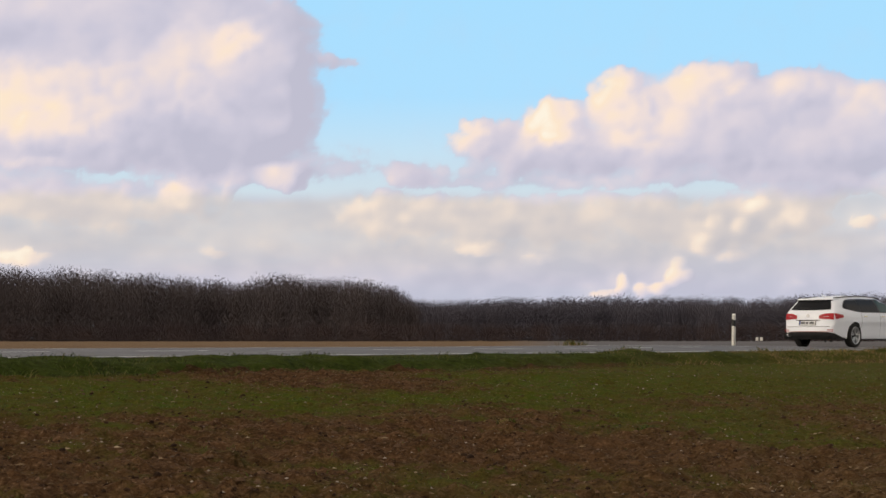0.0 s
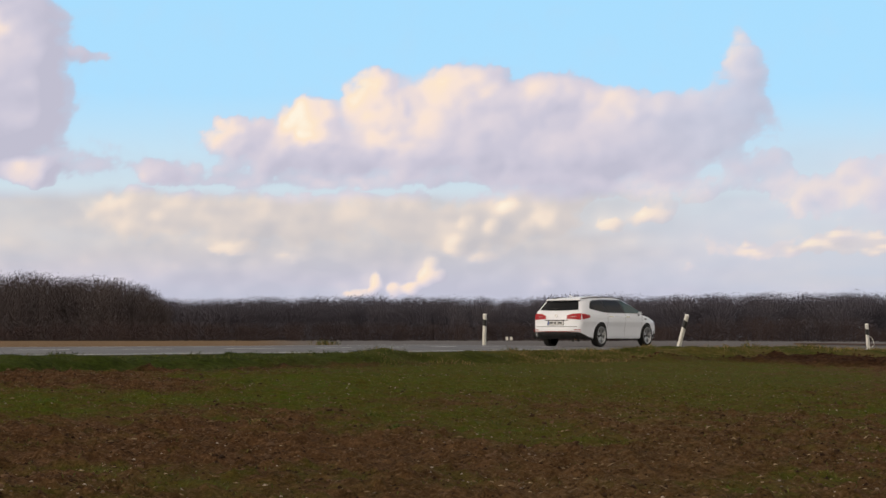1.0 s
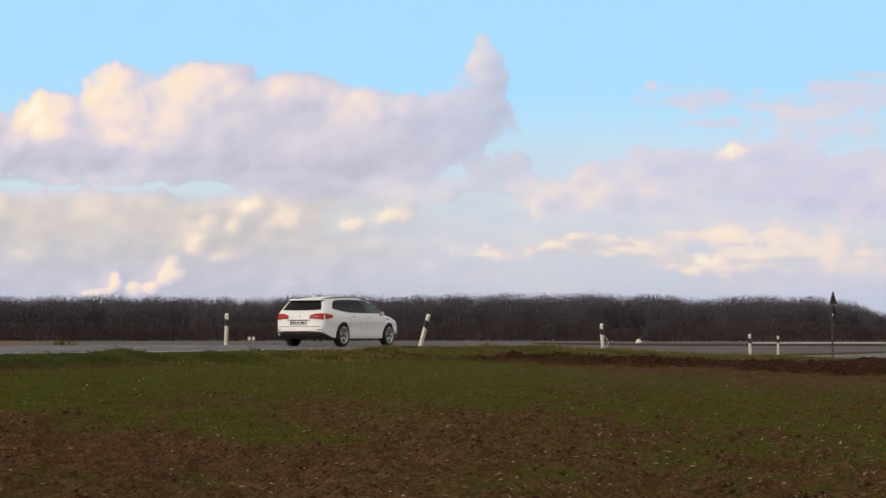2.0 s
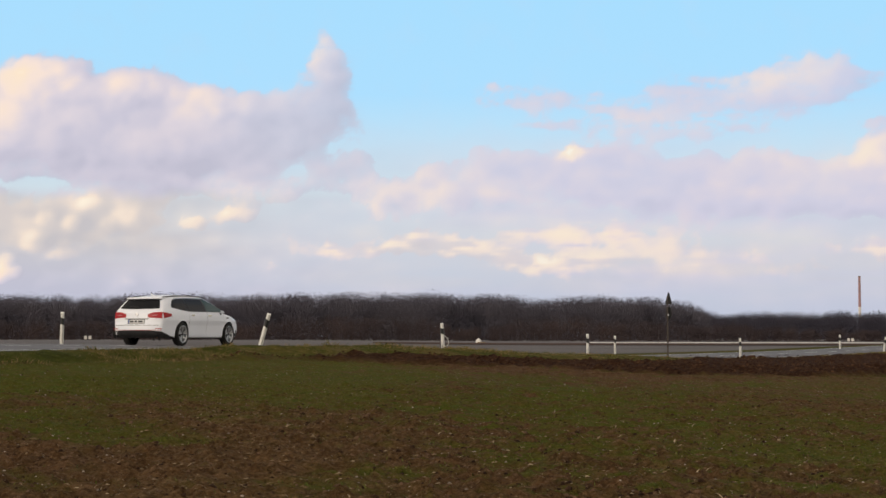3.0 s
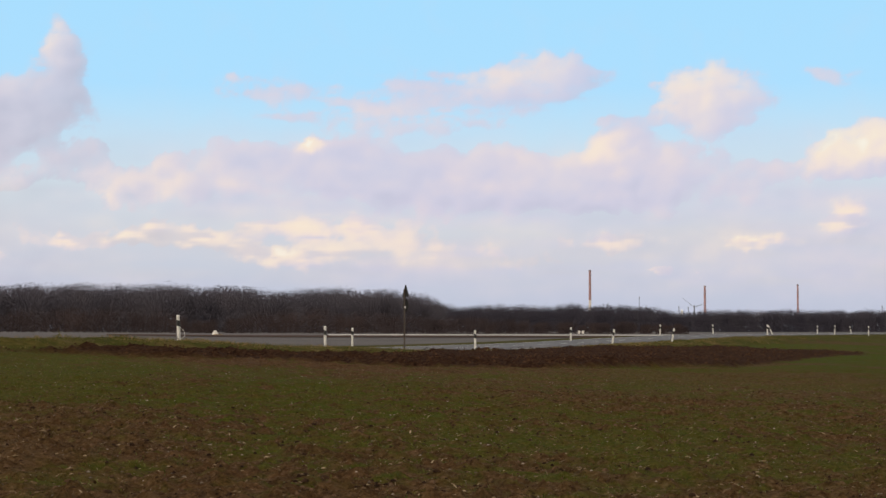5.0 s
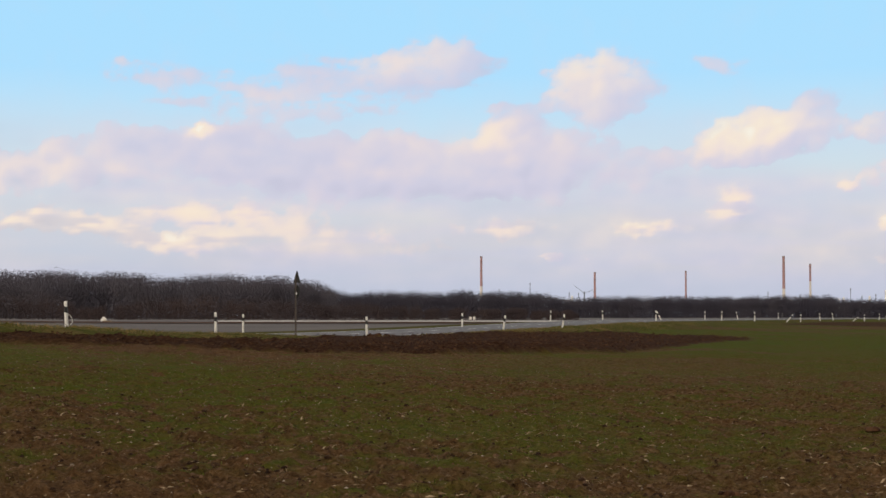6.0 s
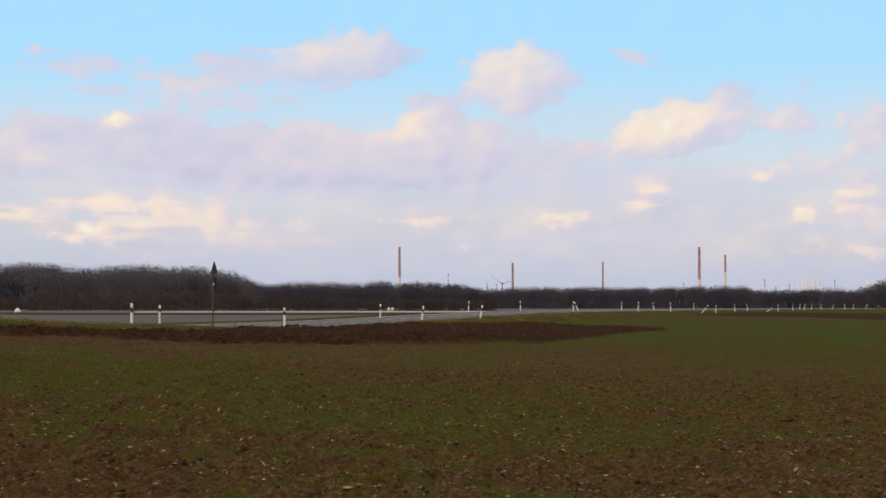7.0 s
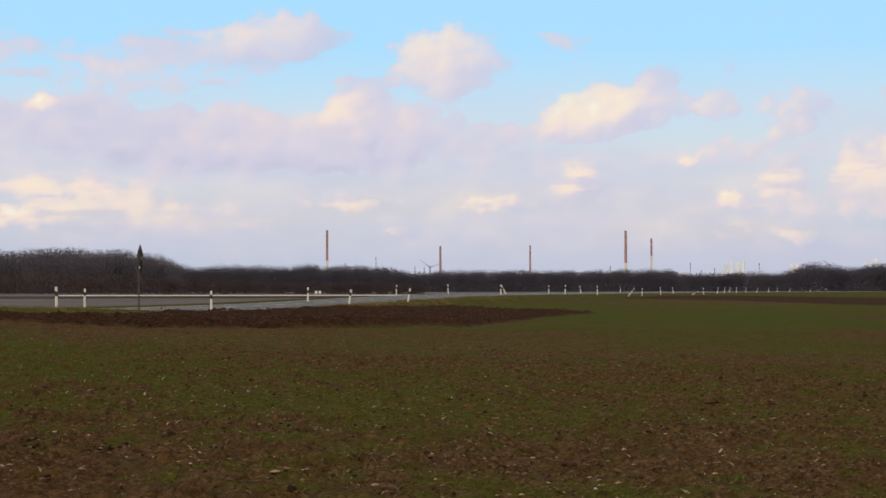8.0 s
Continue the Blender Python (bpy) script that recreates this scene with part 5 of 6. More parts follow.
        side_patch("side_skirt", list(np.linspace(-0.9, 1.0, 16)), lambda x: 0.245, lambda x: 0.31, M_WHITE_PAINT, car, "", 0.02, 4, s)
        side_patch("side_crease", list(np.linspace(-0.85, 0.95, 16)), lambda x: 0.345, lambda x: 0.385, M_WHITE_PAINT, car, "raised white sill crease", 0.008, 3, s)
        side_patch("wing_vent", list(np.linspace(1.28, 1.42, 5)), lambda x: 0.80, lambda x: 0.835, M_TRIM, car, "dark wing vent", 0.006, 3, s)
        mx, my, mz = side_point(0.92, 1.03, 0.10, s)
        mirror = part("door_mirror", box(0.10, 0.17, 0.10, (mx, my, mz - 0.05), 0.04), M_WHITE_PAINT, car)
        part("mirror_foot", box(0.08, 0.14, 0.04, (mx, my - s * 0.09, mz - 0.10), 0.012), M_TRIM, mirror)
        # roof rail
        rail = [(x, s * (float(car_width(car_u(x, 1.36), 1.36)) - 0.05), 1.425 - 0.060 * abs((x + 0.55) / 1.35) ** 3) for x in np.linspace(-1.85, 0.55, 12)]
        bm = bmesh.new()
        for p, q_ in zip(rail, rail[1:]):
            t_ = tube(p, q_, 0.016, 0.016, 6)
            me_ = bpy.data.meshes.new("seg")
            t_.to_mesh(me_)
            t_.free()
            bm.from_mesh(me_)
            bpy.data.meshes.remove(me_)
        part("roof_rail", bm, M_TRIM, car, "dark roof rail")
        # tail lamp: wraps from tailgate to flank
        lo = lambda y: 0.765 + 0.03 * (0.85 - abs(y)) / 0.5
        hi = lambda y: 0.950 - 0.02 * (0.85 - abs(y)) / 0.5 - 0.055 * max(0.0, (0.52 - abs(y)) / 0.2)
        ys = [s * t_ for t_ in np.linspace(0.36, 0.785, 12)]
        lamp = rear_patch("tail_lamp", ys if s > 0 else ys[::-1], lo, hi, M_RED_LAMP, car, "red wrap-around tail lamp", 0.012)
        side_patch("lamp_wing", list(np.linspace(-2.265, -1.95, 9)), lambda x: 0.775 + 0.06 * (x + 2.27) / 0.33, lambda x: 0.945 - 0.05 * (x + 2.27) / 0.33, M_RED_LAMP, lamp, "", 0.012, 5, s)
        rear_patch("lamp_bar", [s * t_ for t_ in (np.linspace(0.50, 0.66, 6) if s > 0 else np.linspace(0.66, 0.50, 6))], lambda y: 0.852, lambda y: 0.862, M_LAMP_CLEAR, lamp, "pale lamp bar", 0.016, 3)
        tip_ = smooth_mesh("tail_pipe", *lathe([(0.075, -0.05), (0.08, 0.0), (0.062, 0.002), (0.06, 0.08)], 20), M_CHROME)
        pipe = part("tail_pipe", tip_, M_CHROME, car, "oval chrome tail pipe")
        pipe.matrix_basis = pose(-2.39, s * 0.60, 0.345, 0, 0, -90) @ Matrix.Diagonal((1.25, 1, 0.62, 1))
        side_patch("head_lamp", list(np.linspace(1.95, 2.24, 8)), lambda x: 0.66 + 0.02 * (x - 1.95), lambda x: 0.77 - 0.10 * (x - 1.95), M_LAMP_CLEAR, car, "clear head lamp", 0.008, 4, s)
        rear_patch("rear_reflector", [s * t_ for t_ in (np.linspace(0.62, 0.80, 4) if s > 0 else np.linspace(0.80, 0.62, 4))], lambda y: 0.475, lambda y: 0.495, M_RED_LAMP, car, "slim red reflector", 0.012, 2)
    # tailgate
    wide = list(np.linspace(-0.69, 0.69, 19))
    glass = []
    for t_ in np.linspace(-1, 1, 19):                      # wide at the foot, drawn in under the spoiler
        for k in range(9):
            z = 1.03 + 0.02 * t_ * t_ + (0.265 - 0.03 * abs(t_) ** 3) * k / 8
            glass.append(rear_point(0.91 * t_ * float(car_width(0.0, z)), z, 0.012))
    part("rear_window", smooth_mesh("rear_window", glass, [tuple(q) for q in grid_faces(19, 9)], M_GLASS_DARK), M_GLASS_DARK, car, "dark rear window")
    spoiler = []
    for y in np.linspace(-0.58, 0.58, 15):
        px, _, pz = rear_point(y, 1.32)
        d = 0.10 * (1 - 0.35 * (y / 0.66) ** 2)
        spoiler.append([(px + 0.16, y, 1.372), (px - d * 0.4, y, 1.358), (px - d, y, 1.335), (px - d, y, 1.315), (px + 0.02, y, 1.295)])
    vv = [p for row in spoiler for p in row]
    part("roof_spoiler", smooth_mesh("roof_spoiler", vv, [tuple(q[::-1]) for q in grid_faces(15, 5)], M_WHITE_PAINT), M_WHITE_PAINT, car, "white roof spoiler")
    vs = [p for row in spoiler for p in ((row[3][0] - 0.002, row[3][1], 1.317), (row[3][0] + 0.07, row[3][1], 1.245))]
    part("spoiler_underside", smooth_mesh("spoiler_under", vs, [tuple(q) for q in grid_faces(15, 2)], M_TRIM), M_TRIM, car, "black underside of the spoiler")
    part("wiper", tube(rear_point(-0.02, 1.075, 0.03), rear_point(0.32, 1.095, 0.025), 0.012, 0.008, 6), M_TRIM, car)
    rear_patch("plate_frame", list(np.linspace(-0.28, 0.28, 9)), lambda y: 0.612, lambda y: 0.748, M_TRIM, car, "dark plate frame", 0.010, 2)
    plate = rear_patch("number_plate", list(np.linspace(-0.26, 0.26, 9)), lambda y: 0.625, lambda y: 0.735, M_PLATE, car, "white number plate with dark bars", 0.016, 2)
    for y0, y1 in ((-0.22, -0.07), (-0.03, 0.05), (0.08, 0.21)):
        rear_patch("plate_bar", [y0, y1], lambda y: 0.655, lambda y: 0.705, M_TRIM, plate, "dark bar", 0.024, 2)
    rear_patch("plate_strip", [0.225, 0.258], lambda y: 0.627, lambda y: 0.733, M_PLATE_BLUE, plate, "blue strip", 0.019, 2)
    rear_patch("plate_recess", list(np.linspace(-0.40, 0.40, 9)), lambda y: 0.745, lambda y: 0.765, M_TRIM, car, "dark recess over the plate", 0.006, 2)
    part("badge", tube(rear_point(0, 0.875, 0.0), rear_point(0, 0.875, 0.02), 0.05, 0.045, 20), M_ALLOY, car, "plain oval badge")
    rear_patch("tailgate_gap", list(np.linspace(-0.70, 0.70, 12)), lambda y: 0.572, lambda y: 0.582, M_TRIM, car, "dark tailgate gap", 0.004, 2)
    rear_patch("lower_bumper", list(np.linspace(-0.84, 0.84, 21)), lambda y: 0.232, lambda y: 0.435 - 0.04 * (abs(y) / 0.84) ** 4, M_TRIM, car, "black lower bumper", 0.014, 6)
    rear_patch("bumper_strip", list(np.linspace(-0.80, 0.80, 21)), lambda y: 0.435, lambda y: 0.446, M_RED_LAMP, car, "thin red bumper strip", 0.016, 2)
    for s in (-1, 1):
        side_patch("bumper_corner", list(np.linspace(-2.32, -1.78, 10)), lambda x: 0.24, lambda x: 0.40 - 0.13 * min(1.0, (x + 2.32) / 0.40), M_TRIM, car, "black bumper corner", 0.008, 4, s)
    # windscreen and aerial
    vv = []
    for k in range(8):
        u = 0.59 + (0.73 - 0.59) * k / 7
        zt = float(np.interp(u, *CAR_TOP))
        w = float(car_width(u, zt - 0.075)) * 0.93
        vv += [(float(car_x(u, zt)) + 0.006, -w + 2 * w * j / 8, zt + 0.006 - 0.06 * (abs(j - 4) / 4) ** 3) for j in range(9)]
    part("windscreen", smooth_mesh("windscreen", vv, [tuple(q) for q in grid_faces(8, 9)], M_GLASS_GREEN), M_GLASS_GREEN, car, "greenish windscreen")
    part("aerial_fin", tube((-1.50, 0, 1.415), (-1.64, 0, 1.475), 0.045, 0.012, 8), M_WHITE_PAINT, car, "white aerial fin")
    return car


CAR_AZ, CAR_DIST, CAR_HEADING = 13.86, 50.6, 44.0
_x, _y = at(CAR_AZ, CAR_DIST)
_side, _zr = road_near(np.array([_x]), np.array([_y]))
CAR_Z = float(_zr[0]) + 0.012 + 0.02 * (1 - (float(_side[0]) / ROAD_HALF) ** 2) - 0.018 * float(_side[0])
build_car(pose(_x, _y, CAR_Z, 0, 0, 90 - CAR_HEADING) @ Matrix.Diagonal((1, 1, 1.035, 1)))


# ---------------------------------------------------------------- clods, stones, straw, crop and verge grass
def scatter(n, a0, a1, r0, r1, seed):
    rng = np.random.default_rng(seed)
    a = np.radians(rng.uniform(a0, a1, n))
    r = np.sqrt(rng.uniform(r0 ** 2, r1 ** 2, n))
    return r * np.sin(a), r * np.cos(a), rng


def lumps(name, label, category, x, y, z, size, mat, rng, flat=0.6, stretch=1.2):
    """Irregular crumbs: four corners in the ground under a short crooked ridge."""
    n = len(x)
    a4 = 2 * np.pi * np.arange(4) / 4
    turn = rng.uniform(0, 2 * np.pi, n)[:, None]
    k4 = rng.uniform(0.65, 1.35, (n, 4)) * size[:, None]
    k2 = rng.uniform(0.15, 0.7, (n, 2)) * size[:, None] * np.array([[1, -1]])
    skew = turn + rng.uniform(-0.6, 0.6, (n, 1))
    vx = np.concatenate([np.cos(a4[None] + turn) * k4 * stretch, np.cos(skew) * k2], 1)
    vy = np.concatenate([np.sin(a4[None] + turn) * k4, np.sin(skew) * k2], 1)
    vz = np.concatenate([-0.3 * size[:, None] * np.ones((1, 4)), rng.uniform(0.5, 1.3, (n, 2)) * size[:, None] * flat], 1)
    v = np.stack([x[:, None] + vx, y[:, None] + vy, z[:, None] + vz], -1).reshape(-1, 3)
    tri = np.array([(0, 1, 4), (3, 0, 4), (1, 2, 5), (2, 3, 5), (1, 5, 4), (3, 4, 5)])
    f = (np.arange(n)[:, None, None] * 6 + tri[None]).reshape(-1, 3)
    return tagged(new(name, big_mesh(name, v, f, mat)), label, category, kind="stuff")


def clods(name, label, category, x, y, z, size, mat, rng):
    """Rounder lumps of soil: a ring of six, a tilted ring of five above it, and a top."""
    n = len(x)
    a6, a5 = 2 * np.pi * np.arange(6) / 6, 2 * np.pi * np.arange(5) / 5 + 0.3
    turn = rng.uniform(0, 2 * np.pi, n)[:, None]
    k6 = rng.uniform(0.75, 1.25, (n, 6)) * size[:, None]
    k5 = rng.uniform(0.6, 0.95, (n, 5)) * size[:, None]
    vx = np.concatenate([np.cos(a6 + turn) * k6 * 1.25, np.cos(a5 + turn) * k5, 0 * turn], 1)
    vy = np.concatenate([np.sin(a6 + turn) * k6, np.sin(a5 + turn) * k5, 0 * turn], 1)
    vz = np.concatenate([np.full((n, 6), -0.2) * size[:, None], rng.uniform(0.35, 0.7, (n, 5)) * size[:, None], rng.uniform(0.6, 0.85, (n, 1)) * size[:, None]], 1)
    v = np.stack([x[:, None] + vx, y[:, None] + vy, z[:, None] + vz], -1).reshape(-1, 3)
    tri = [(0, 1, 6), (1, 7, 6), (1, 2, 7), (2, 8, 7), (2, 3, 8), (3, 4, 8), (4, 9, 8), (4, 5, 9), (5, 10, 9), (5, 0, 10), (0, 6, 10)] + [(6 + k, 6 + (k + 1) % 5, 11) for k in range(5)]
    f = (np.arange(n)[:, None, None] * 12 + np.array(tri)[None]).reshape(-1, 3)
    return tagged(new(name, big_mesh(name, v, f, mat)), label, category, kind="stuff")


def blades(name, label, category, x, y, z, height, width, mat, rng, spread=0.5):
    """Bent blades, each a narrow tapered strip of two pieces."""
    n = len(x)
    a = rng.uniform(0, 2 * np.pi, n)
    ux, uy = np.cos(a), np.sin(a)
    b = rng.uniform(0, 2 * np.pi, n)
    lx, ly = np.cos(b) * spread * height, np.sin(b) * spread * height
    w = width / 2
    p0 = np.stack([x - ux * w, y - uy * w, z], -1)
    p1 = np.stack([x + ux * w, y + uy * w, z], -1)
    p2 = np.stack([x + lx * 0.35 + ux * w * 0.8, y + ly * 0.35 + uy * w * 0.8, z + height * 0.6], -1)
    p3 = np.stack([x + lx * 0.35 - ux * w * 0.8, y + ly * 0.35 - uy * w * 0.8, z + height * 0.6], -1)
    p4 = np.stack([x + lx, y + ly, z + height * rng.uniform(0.8, 1.0, n)], -1)
    v = np.stack([p0, p1, p2, p3, p4], 1).reshape(-1, 3)
    i = np.arange(n)[:, None] * 5
    f = np.concatenate([i + np.array([[0, 1, 2]]), i + np.array([[0, 2, 3]]), i + np.array([[3, 2, 4]])])
    return tagged(new(name, big_mesh(name, v, f, mat)), label, category, kind="stuff")


def on_field(n, a0, a1, r0, r1, seed):
    x, y, rng = scatter(n, a0, a1, r0, r1, seed)
    z, g, p, v, far = land(x, y)
    return x, y, z, g, p, v, far, rng


# soil clods, more on bare and ploughed ground
x, y, z, g, p, v, far, rng = on_field(110000, -19, 60, 9.5, 30, 101)
k = (v < 0.3) & (far < 0.5) & (rng.uniform(0, 1, len(x)) < 0.9 - 0.75 * g)
sz = (0.004 + 0.015 * rng.uniform(0, 1, k.sum()) ** 3.0) * (1 + 0.8 * p[k])
lumps("soil_clods", "small dark brown clods of bare soil", "soil", x[k], y[k], z[k] + sz * 0.15, sz, M_SOIL, rng, 0.6)
# larger rounded clods in loose patches
x, y, z, g, p, v, far, rng = on_field(14000, -19, 60, 9.0, 26, 111)
k = (v < 0.3) & (rng.uniform(0, 1, len(x)) < (0.9 - 0.7 * g) * sstep(0.40, 0.62, fbm(x * 0.7, y * 0.7, 33, 3)))
sz = 0.009 + 0.020 * rng.uniform(0, 1, k.sum()) ** 2.6
clods("large_clods", "larger rounded clods of brown soil", "soil", x[k], y[k], z[k], sz, M_SOIL, rng)
# the turned soil of the ploughed strip
x, y, z, g, p, v, far, rng = on_field(60000, 13, 48, 36, 105, 102)
k = p > 0.35
sz = 0.016 + 0.034 * rng.uniform(0, 1, k.sum()) ** 2.2
lumps("ploughed_clods", "coarse dark turned clods of the ploughed strip", "soil", x[k], y[k], z[k] + sz * 0.2, sz, M_PLOUGH, rng)
# pale stones and chaff
x, y, z, g, p, v, far, rng = on_field(20000, -19, 60, 9.5, 34, 103)
k = (v < 0.2) & (far < 0.5) & (p < 0.5) & (rng.uniform(0, 1, len(x)) < np.clip(1.3 - np.hypot(x, y) / 36, 0.05, 1))
sz = 0.003 + 0.012 * rng.uniform(0, 1, k.sum()) ** 4
lumps("field_stones", "scattered small pale stones on the soil", "stones", x[k], y[k], z[k] + sz * 0.3, sz, M_STONE, rng, 0.5)
# flat pale chips of old stalks
x, y, z, g, p, v, far, rng = on_field(9000, -19, 60, 9.3, 24, 113)
k = (p < 0.4) & (v < 0.2) & (rng.uniform(0, 1, len(x)) < np.clip(2.0 - np.hypot(x, y) / 10, 0.08, 1) * (0.35 + 0.65 * sstep(4, 20, np.degrees(np.arctan2(x, y)))))
sz = 0.005 + 0.014 * rng.uniform(0, 1, k.sum()) ** 2.5
lumps("stalk_chips", "flat pale chips of old maize stalks on the soil", "chips", x[k], y[k], z[k] + 0.008, sz, M_STRAW, rng, 0.35, 2.0)
# straw and dead stalks lying about
x, y, z, g, p, v, far, rng = on_field(24000, -19, 60, 9.0, 36, 104)
k = (v < 0.2) & (far < 0.5) & (p < 0.5)
n = k.sum()
blades("straw", "dry straw bits lying on the field", "straw", x[k], y[k], z[k], 0.005 + 0.020 * rng.uniform(0, 1, n) ** 2.5, rng.uniform(0.004, 0.011, n), M_STRAW, rng, 2.4)
# longer curled bits of maize leaf and stalk
x, y, z, g, p, v, far, rng = on_field(900, 14, 60, 9.5, 20, 114)
n = len(x)
blades("dead_leaves", "pale dead leaf bits and stalks on the field", "straw", x, y, z, rng.uniform(0.015, 0.04, n), rng.uniform(0.012, 0.022, n), M_STRAW, rng, 3.2)
# young crop
x, y, z, g, p, v, far, rng = on_field(190000, -19, 60, 9.0, 45, 105)
k = (v < 0.25) & (far < 0.5) & (p < 0.3) & (rng.uniform(0, 1, len(x)) < 0.04 + 0.80 * g)
n = k.sum()
h = rng.uniform(0.012, 0.036, n)
blades("young_crop", "sparse young green winter crop in rows", "crop", x[k], y[k], z[k], h, h * 0.25, M_BLADE, rng, 0.9)
# verge grass along the near side of the road
rng = np.random.default_rng(106)
i = rng.integers(34, 24 * 10, 115000)
i = i[(ROAD[i, 0] > -32) & (ROAD[i, 0] < 100)]
o = -(3.15 + rng.uniform(0, 1, len(i)) * (3.7 + 1.4 * sstep(11, 27, ROAD[i, 0])))
tt = rng.uniform(-0.5, 0.5, len(i))
step = np.linalg.norm(np.gradient(ROAD[:, :2], axis=0), axis=1)[i]
x = ROAD[i, 0] + ROAD_LEFT[i, 0] * o + ROAD_DIR[i, 0] * tt * step
y = ROAD[i, 1] + ROAD_LEFT[i, 1] * o + ROAD_DIR[i, 1] * tt * step
tuft = 0.6 * fbm(x * 0.8, y * 0.8, 55, 3) + 0.4 * fbm(x * 3.3, y * 3.3, 53, 3)
k = (tuft + 0.25 * rng.uniform(-1, 1, len(x)) > 0.30)
x, y, tuft = x[k], y[k], tuft[k]
z = land(x, y)[0]
h = rng.uniform(0.04, 0.16, len(x)) * (0.08 + 3.0 * np.clip(tuft - 0.37, 0, 1)) * (0.22 + 0.78 * sstep(3.4, 4.8, -o[k]))
dry = sstep(0, 15, np.degrees(np.arctan2(x, y)) + 9 * (fbm(x * 0.35, y * 0.35, 57, 3) - 0.5)) > rng.uniform(0.15, 1.0, len(x))
for pick, mat, label in ((dry, M_VERGE, "rough green and straw-coloured verge grass beside the road"), (~dry, M_LUSH, "dense dark green verge grass beside the road")):
    blades("verge_grass", label, "grass", x[pick], y[pick], z[pick] - 0.01, h[pick], 0.005 + h[pick] * 0.06, mat, rng, 1.2)

# pale strip across the far plain, and small far things
def strip(az0, az1, d0, d1, mat, label):
    v, n = [], 40
    for k in range(n + 1):
        a = az0 + (az1 - az0) * k / n
        for d in (d0, d1):
            px, py = at(a, d)
            v.append((px, py, ground_z(px, py) + 0.05))
    ob = new("track", mesh_from("track", v, [tuple(q) for q in grid_faces(n + 1, 2)], mat))
    return tagged(ob, label, "track", kind="structure")


strip(20.5, 41.0, 178, 250, M_PLOUGH, "dark turned strip of the far field")
strip(28.0, 41.3, 262, 325, M_WALL_FAR, "thin pale strip across the plain")


# small far things at the edge of the wood and on the plain
def far_boards(az, d, label):
    x, y = at(az, d)
    t = thing("marker_boards", label, "boards", "", pose(x, y, ground_z(x, y), 0, 0, -az))
    for o in (-0.38, 0.38):
        b_ = part("board", box(0.50, 0.06, 0.62, (o, 0, 0.55), 0.02), M_WALL_FAR, t)
        part("leg", box(0.06, 0.05, 0.34, (o, 0, 0.10)), M_GALV, b_)


def far_machine():
    x, y = at(13.1, 300)
    t = thing("farm_machine", "small orange machine parked before the wood", "machine", "", pose(x, y, ground_z(x, y), 0, 0, -13.1))
    part("hood", box(1.5, 0.9, 0.66, (0, 0, 0.75), 0.20), M_ORANGE, t, "orange rounded hood")
    part("cab", box(0.55, 0.8, 0.45, (0.0, 0, 1.25), 0.12), M_ROOF_FAR, t, "dark reddish cab")
    for o in (-0.5, 0.5):
        w = part("wheel", tube((o, -0.45, 0.24), (o, 0.45, 0.24), 0.26, 0.26, 16), M_TYRE, t)


def far_van():
    x, y = at(24.15, 280)
    t = thing("covered_heap", "small white covered heap on the plain", "heap", "", pose(x, y, ground_z(x, y), 0, 0, -24))
    bm = bmesh.new()
    bmesh.ops.create_icosphere(bm, subdivisions=3, radius=1.0)
    for v_ in bm.verts:
        k = 1 + 0.14 * noise.noise(v_.co * 2.2)
        v_.co = Vector((v_.co.x * 0.52 * k, v_.co.y * 0.6 * k, max(0.0, v_.co.z) * 0.72 * k))
    part("cover", bm, M_WALL_FAR, t)
    part("edge_weight", box(1.5, 0.25, 0.10, (0.5, -0.5, 0.05), 0.03), M_STRAW, t, "tan strip of weights")


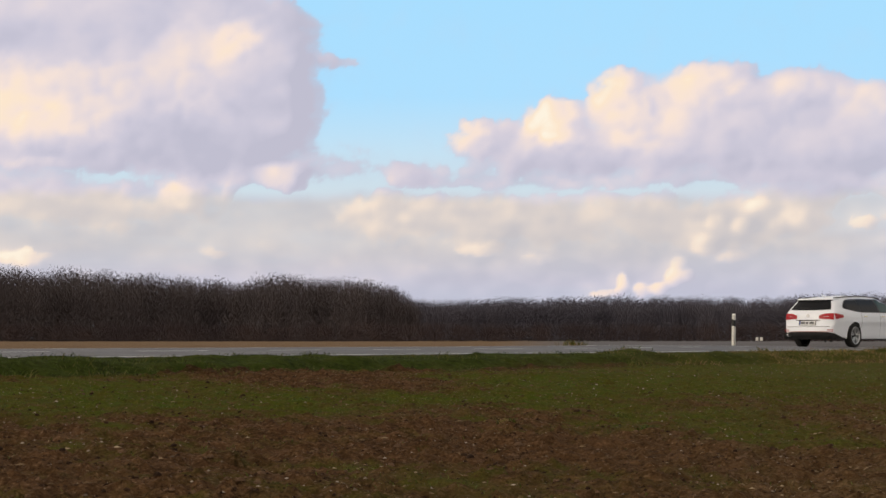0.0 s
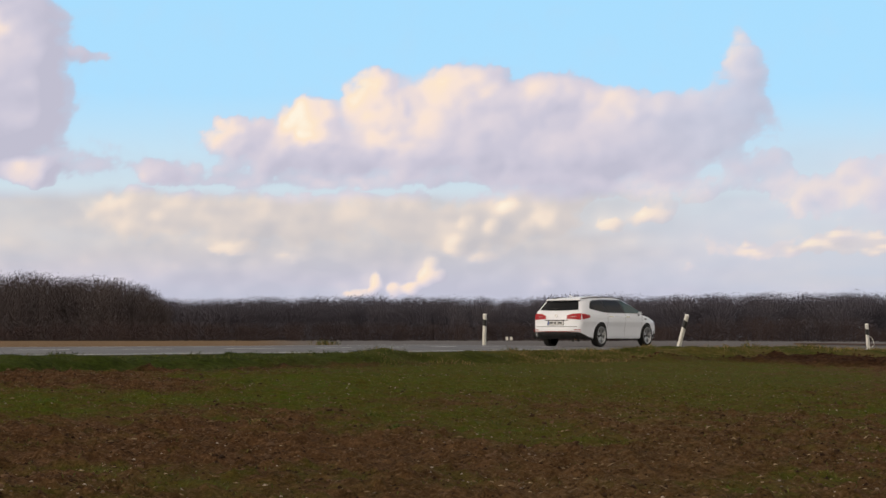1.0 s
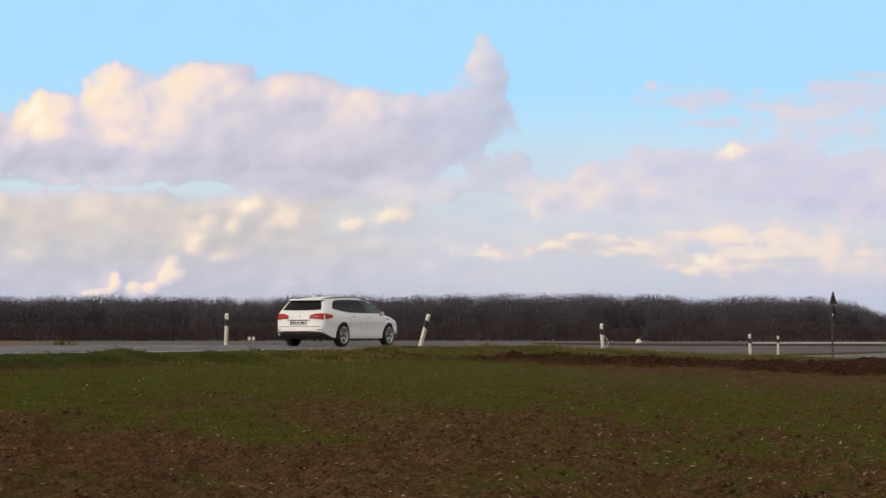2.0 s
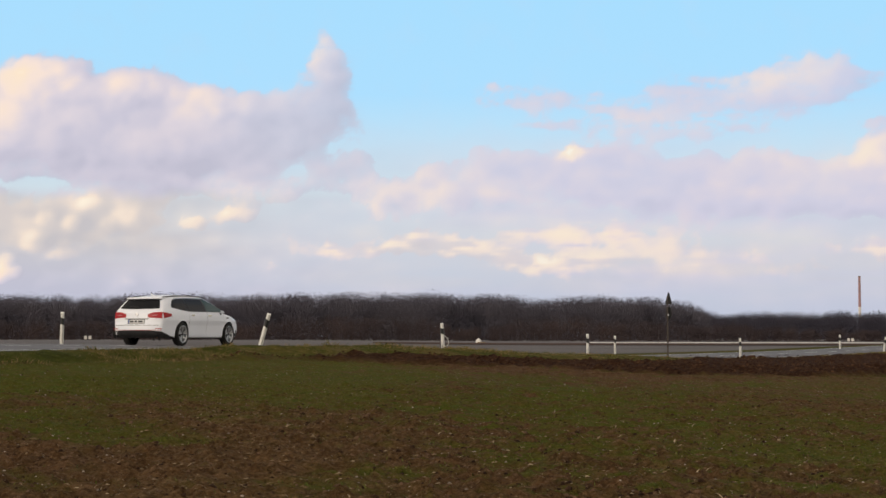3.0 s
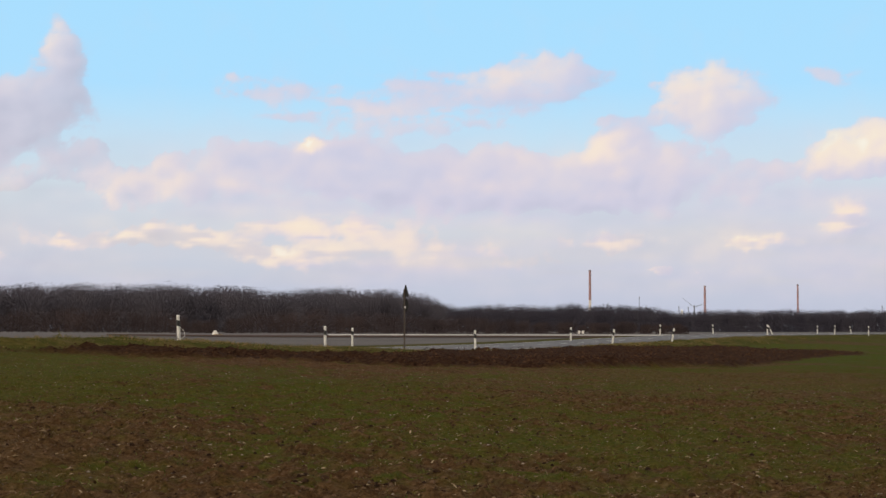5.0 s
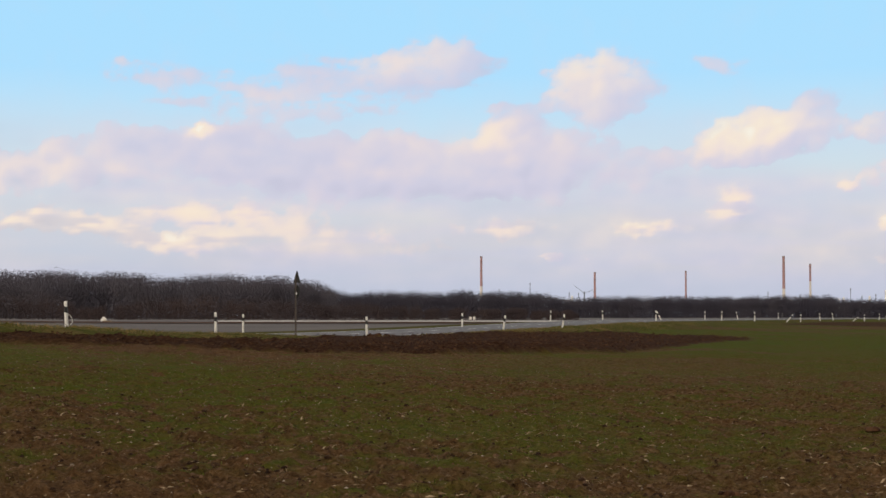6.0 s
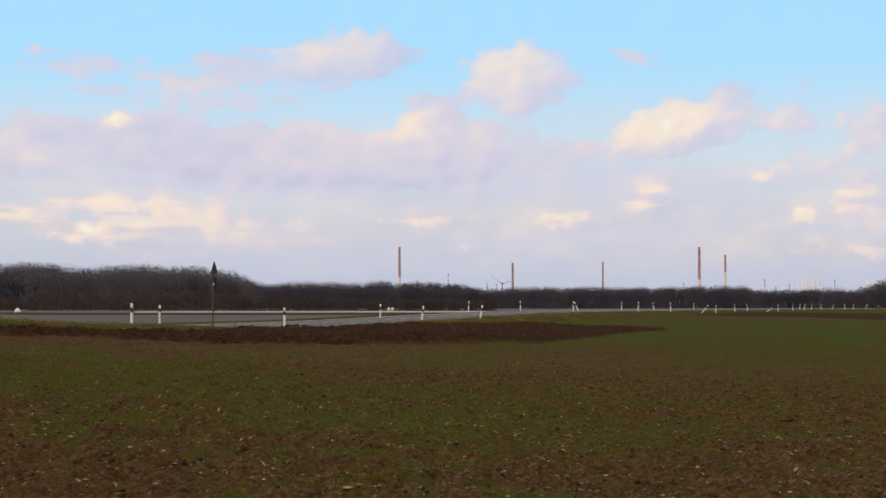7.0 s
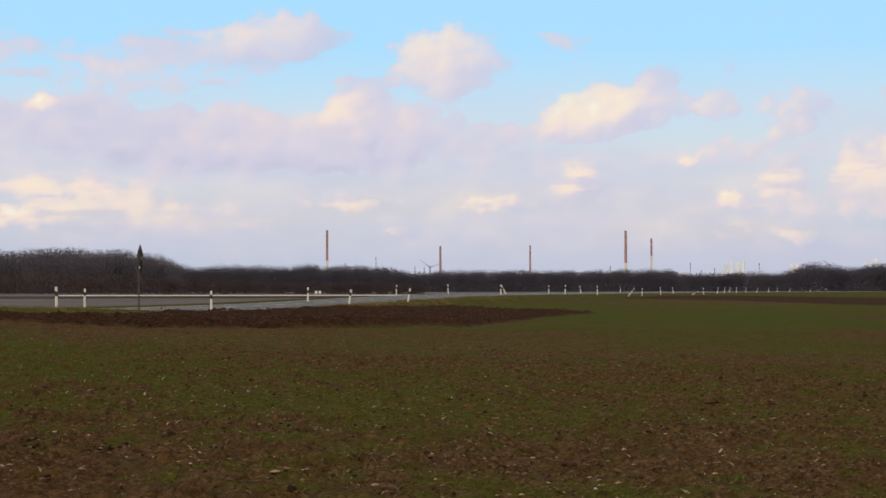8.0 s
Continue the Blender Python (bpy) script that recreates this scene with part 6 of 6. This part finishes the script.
def far_hut(az, d, w, h, label):
    x, y = at(az, d)
    t = thing("hut", label, "hut", "far huts", pose(x, y, ground_z(x, y), 0, 0, -az))
    part("wall", box(w, w * 0.8, h, (0, 0, h / 2)), M_ROOF_FAR, t)
    bm = bmesh.new()
    o = w * 0.56
    r_ = [bm.verts.new(p) for p in ((-o, -o, h), (o, -o, h), (o, o, h), (-o, o, h), (-o, 0, h * 1.6), (o, 0, h * 1.6))]
    for f in ((0, 1, 5, 4), (2, 3, 4, 5), (0, 4, 3), (1, 2, 5), (3, 2, 1, 0)):
        bm.faces.new([r_[k] for k in f])
    part("roof", bm, M_TRUNK, t, "dull brown roof")
    part("door", box(w * 0.25, 0.06, h * 0.8, (0, -w * 0.4 - 0.04, h * 0.4)), M_TRIM, t)


far_boards(10.81, 300, "two small white boards standing beyond the road")
far_boards(36.75, 340, "two small white boards at the edge of the wood")
far_machine()
far_van()
far_hut(54.1, 420, 0.85, 0.5, "small brown hut with a dull roof")
far_hut(53.35, 420, 0.9, 0.4, "low brown hut among the trees")


def tuft(az, d, n, label, mat, seed, height, spread=0.05):
    """A single clump of grass."""
    rng = np.random.default_rng(seed)
    cx, cy = at(az, d)
    x, y = cx + rng.normal(0, spread, n), cy + rng.normal(0, spread, n)
    h = rng.uniform(0.5, 1.0, n) * height
    ob = blades("grass_tuft", label, "grass", x, y, np.full(n, ground_z(cx, cy) + 0.03), h, 0.004 + 0.07 * h, mat, rng, 0.9)
    return ob


tuft(4.45, 44.8, 120, "yellow-green grass tuft at the edge of the asphalt", M_VERGE, 201, 0.22, 0.16)
tuft(7.0, 15.6, 90, "single green weed tuft on the bare soil", M_BLADE, 202, 0.10)
tuft(6.1, 17.5, 70, "small green weed tuft among the clods", M_BLADE, 203, 0.08)
tuft(2.2, 16.2, 90, "yellowish grass tuft on the bare soil", M_VERGE, 204, 0.08)
tuft(50.9, 10.9, 110, "small green weed tuft among chips and stubble", M_BLADE, 206, 0.045)
rng = np.random.default_rng(209)
for _a, _d, _s in ((50.2, 18.9, 0.055), (52.2, 18.6, 0.045), (45.6, 11.6, 0.035)):
    _x, _y = at(_a, _d)
    _n = 7
    clods("dark_clod", "dark lump of turned earth on the field", "soil", _x + rng.normal(0, _s, _n), _y + rng.normal(0, _s, _n), np.full(_n, ground_z(_x, _y) + 0.02), rng.uniform(0.5, 1.0, _n) * _s, M_PLOUGH, rng)
_x, _y = at(33.4, 83.0)
rng = np.random.default_rng(205)
lumps("soil_heap", "small dark heap of earth at a post's foot", "soil", _x + rng.normal(0, 0.25, 30), _y + rng.normal(0, 0.25, 30), np.full(30, ground_z(_x, _y) + 0.05), rng.uniform(0.08, 0.2, 30), M_PLOUGH, rng)
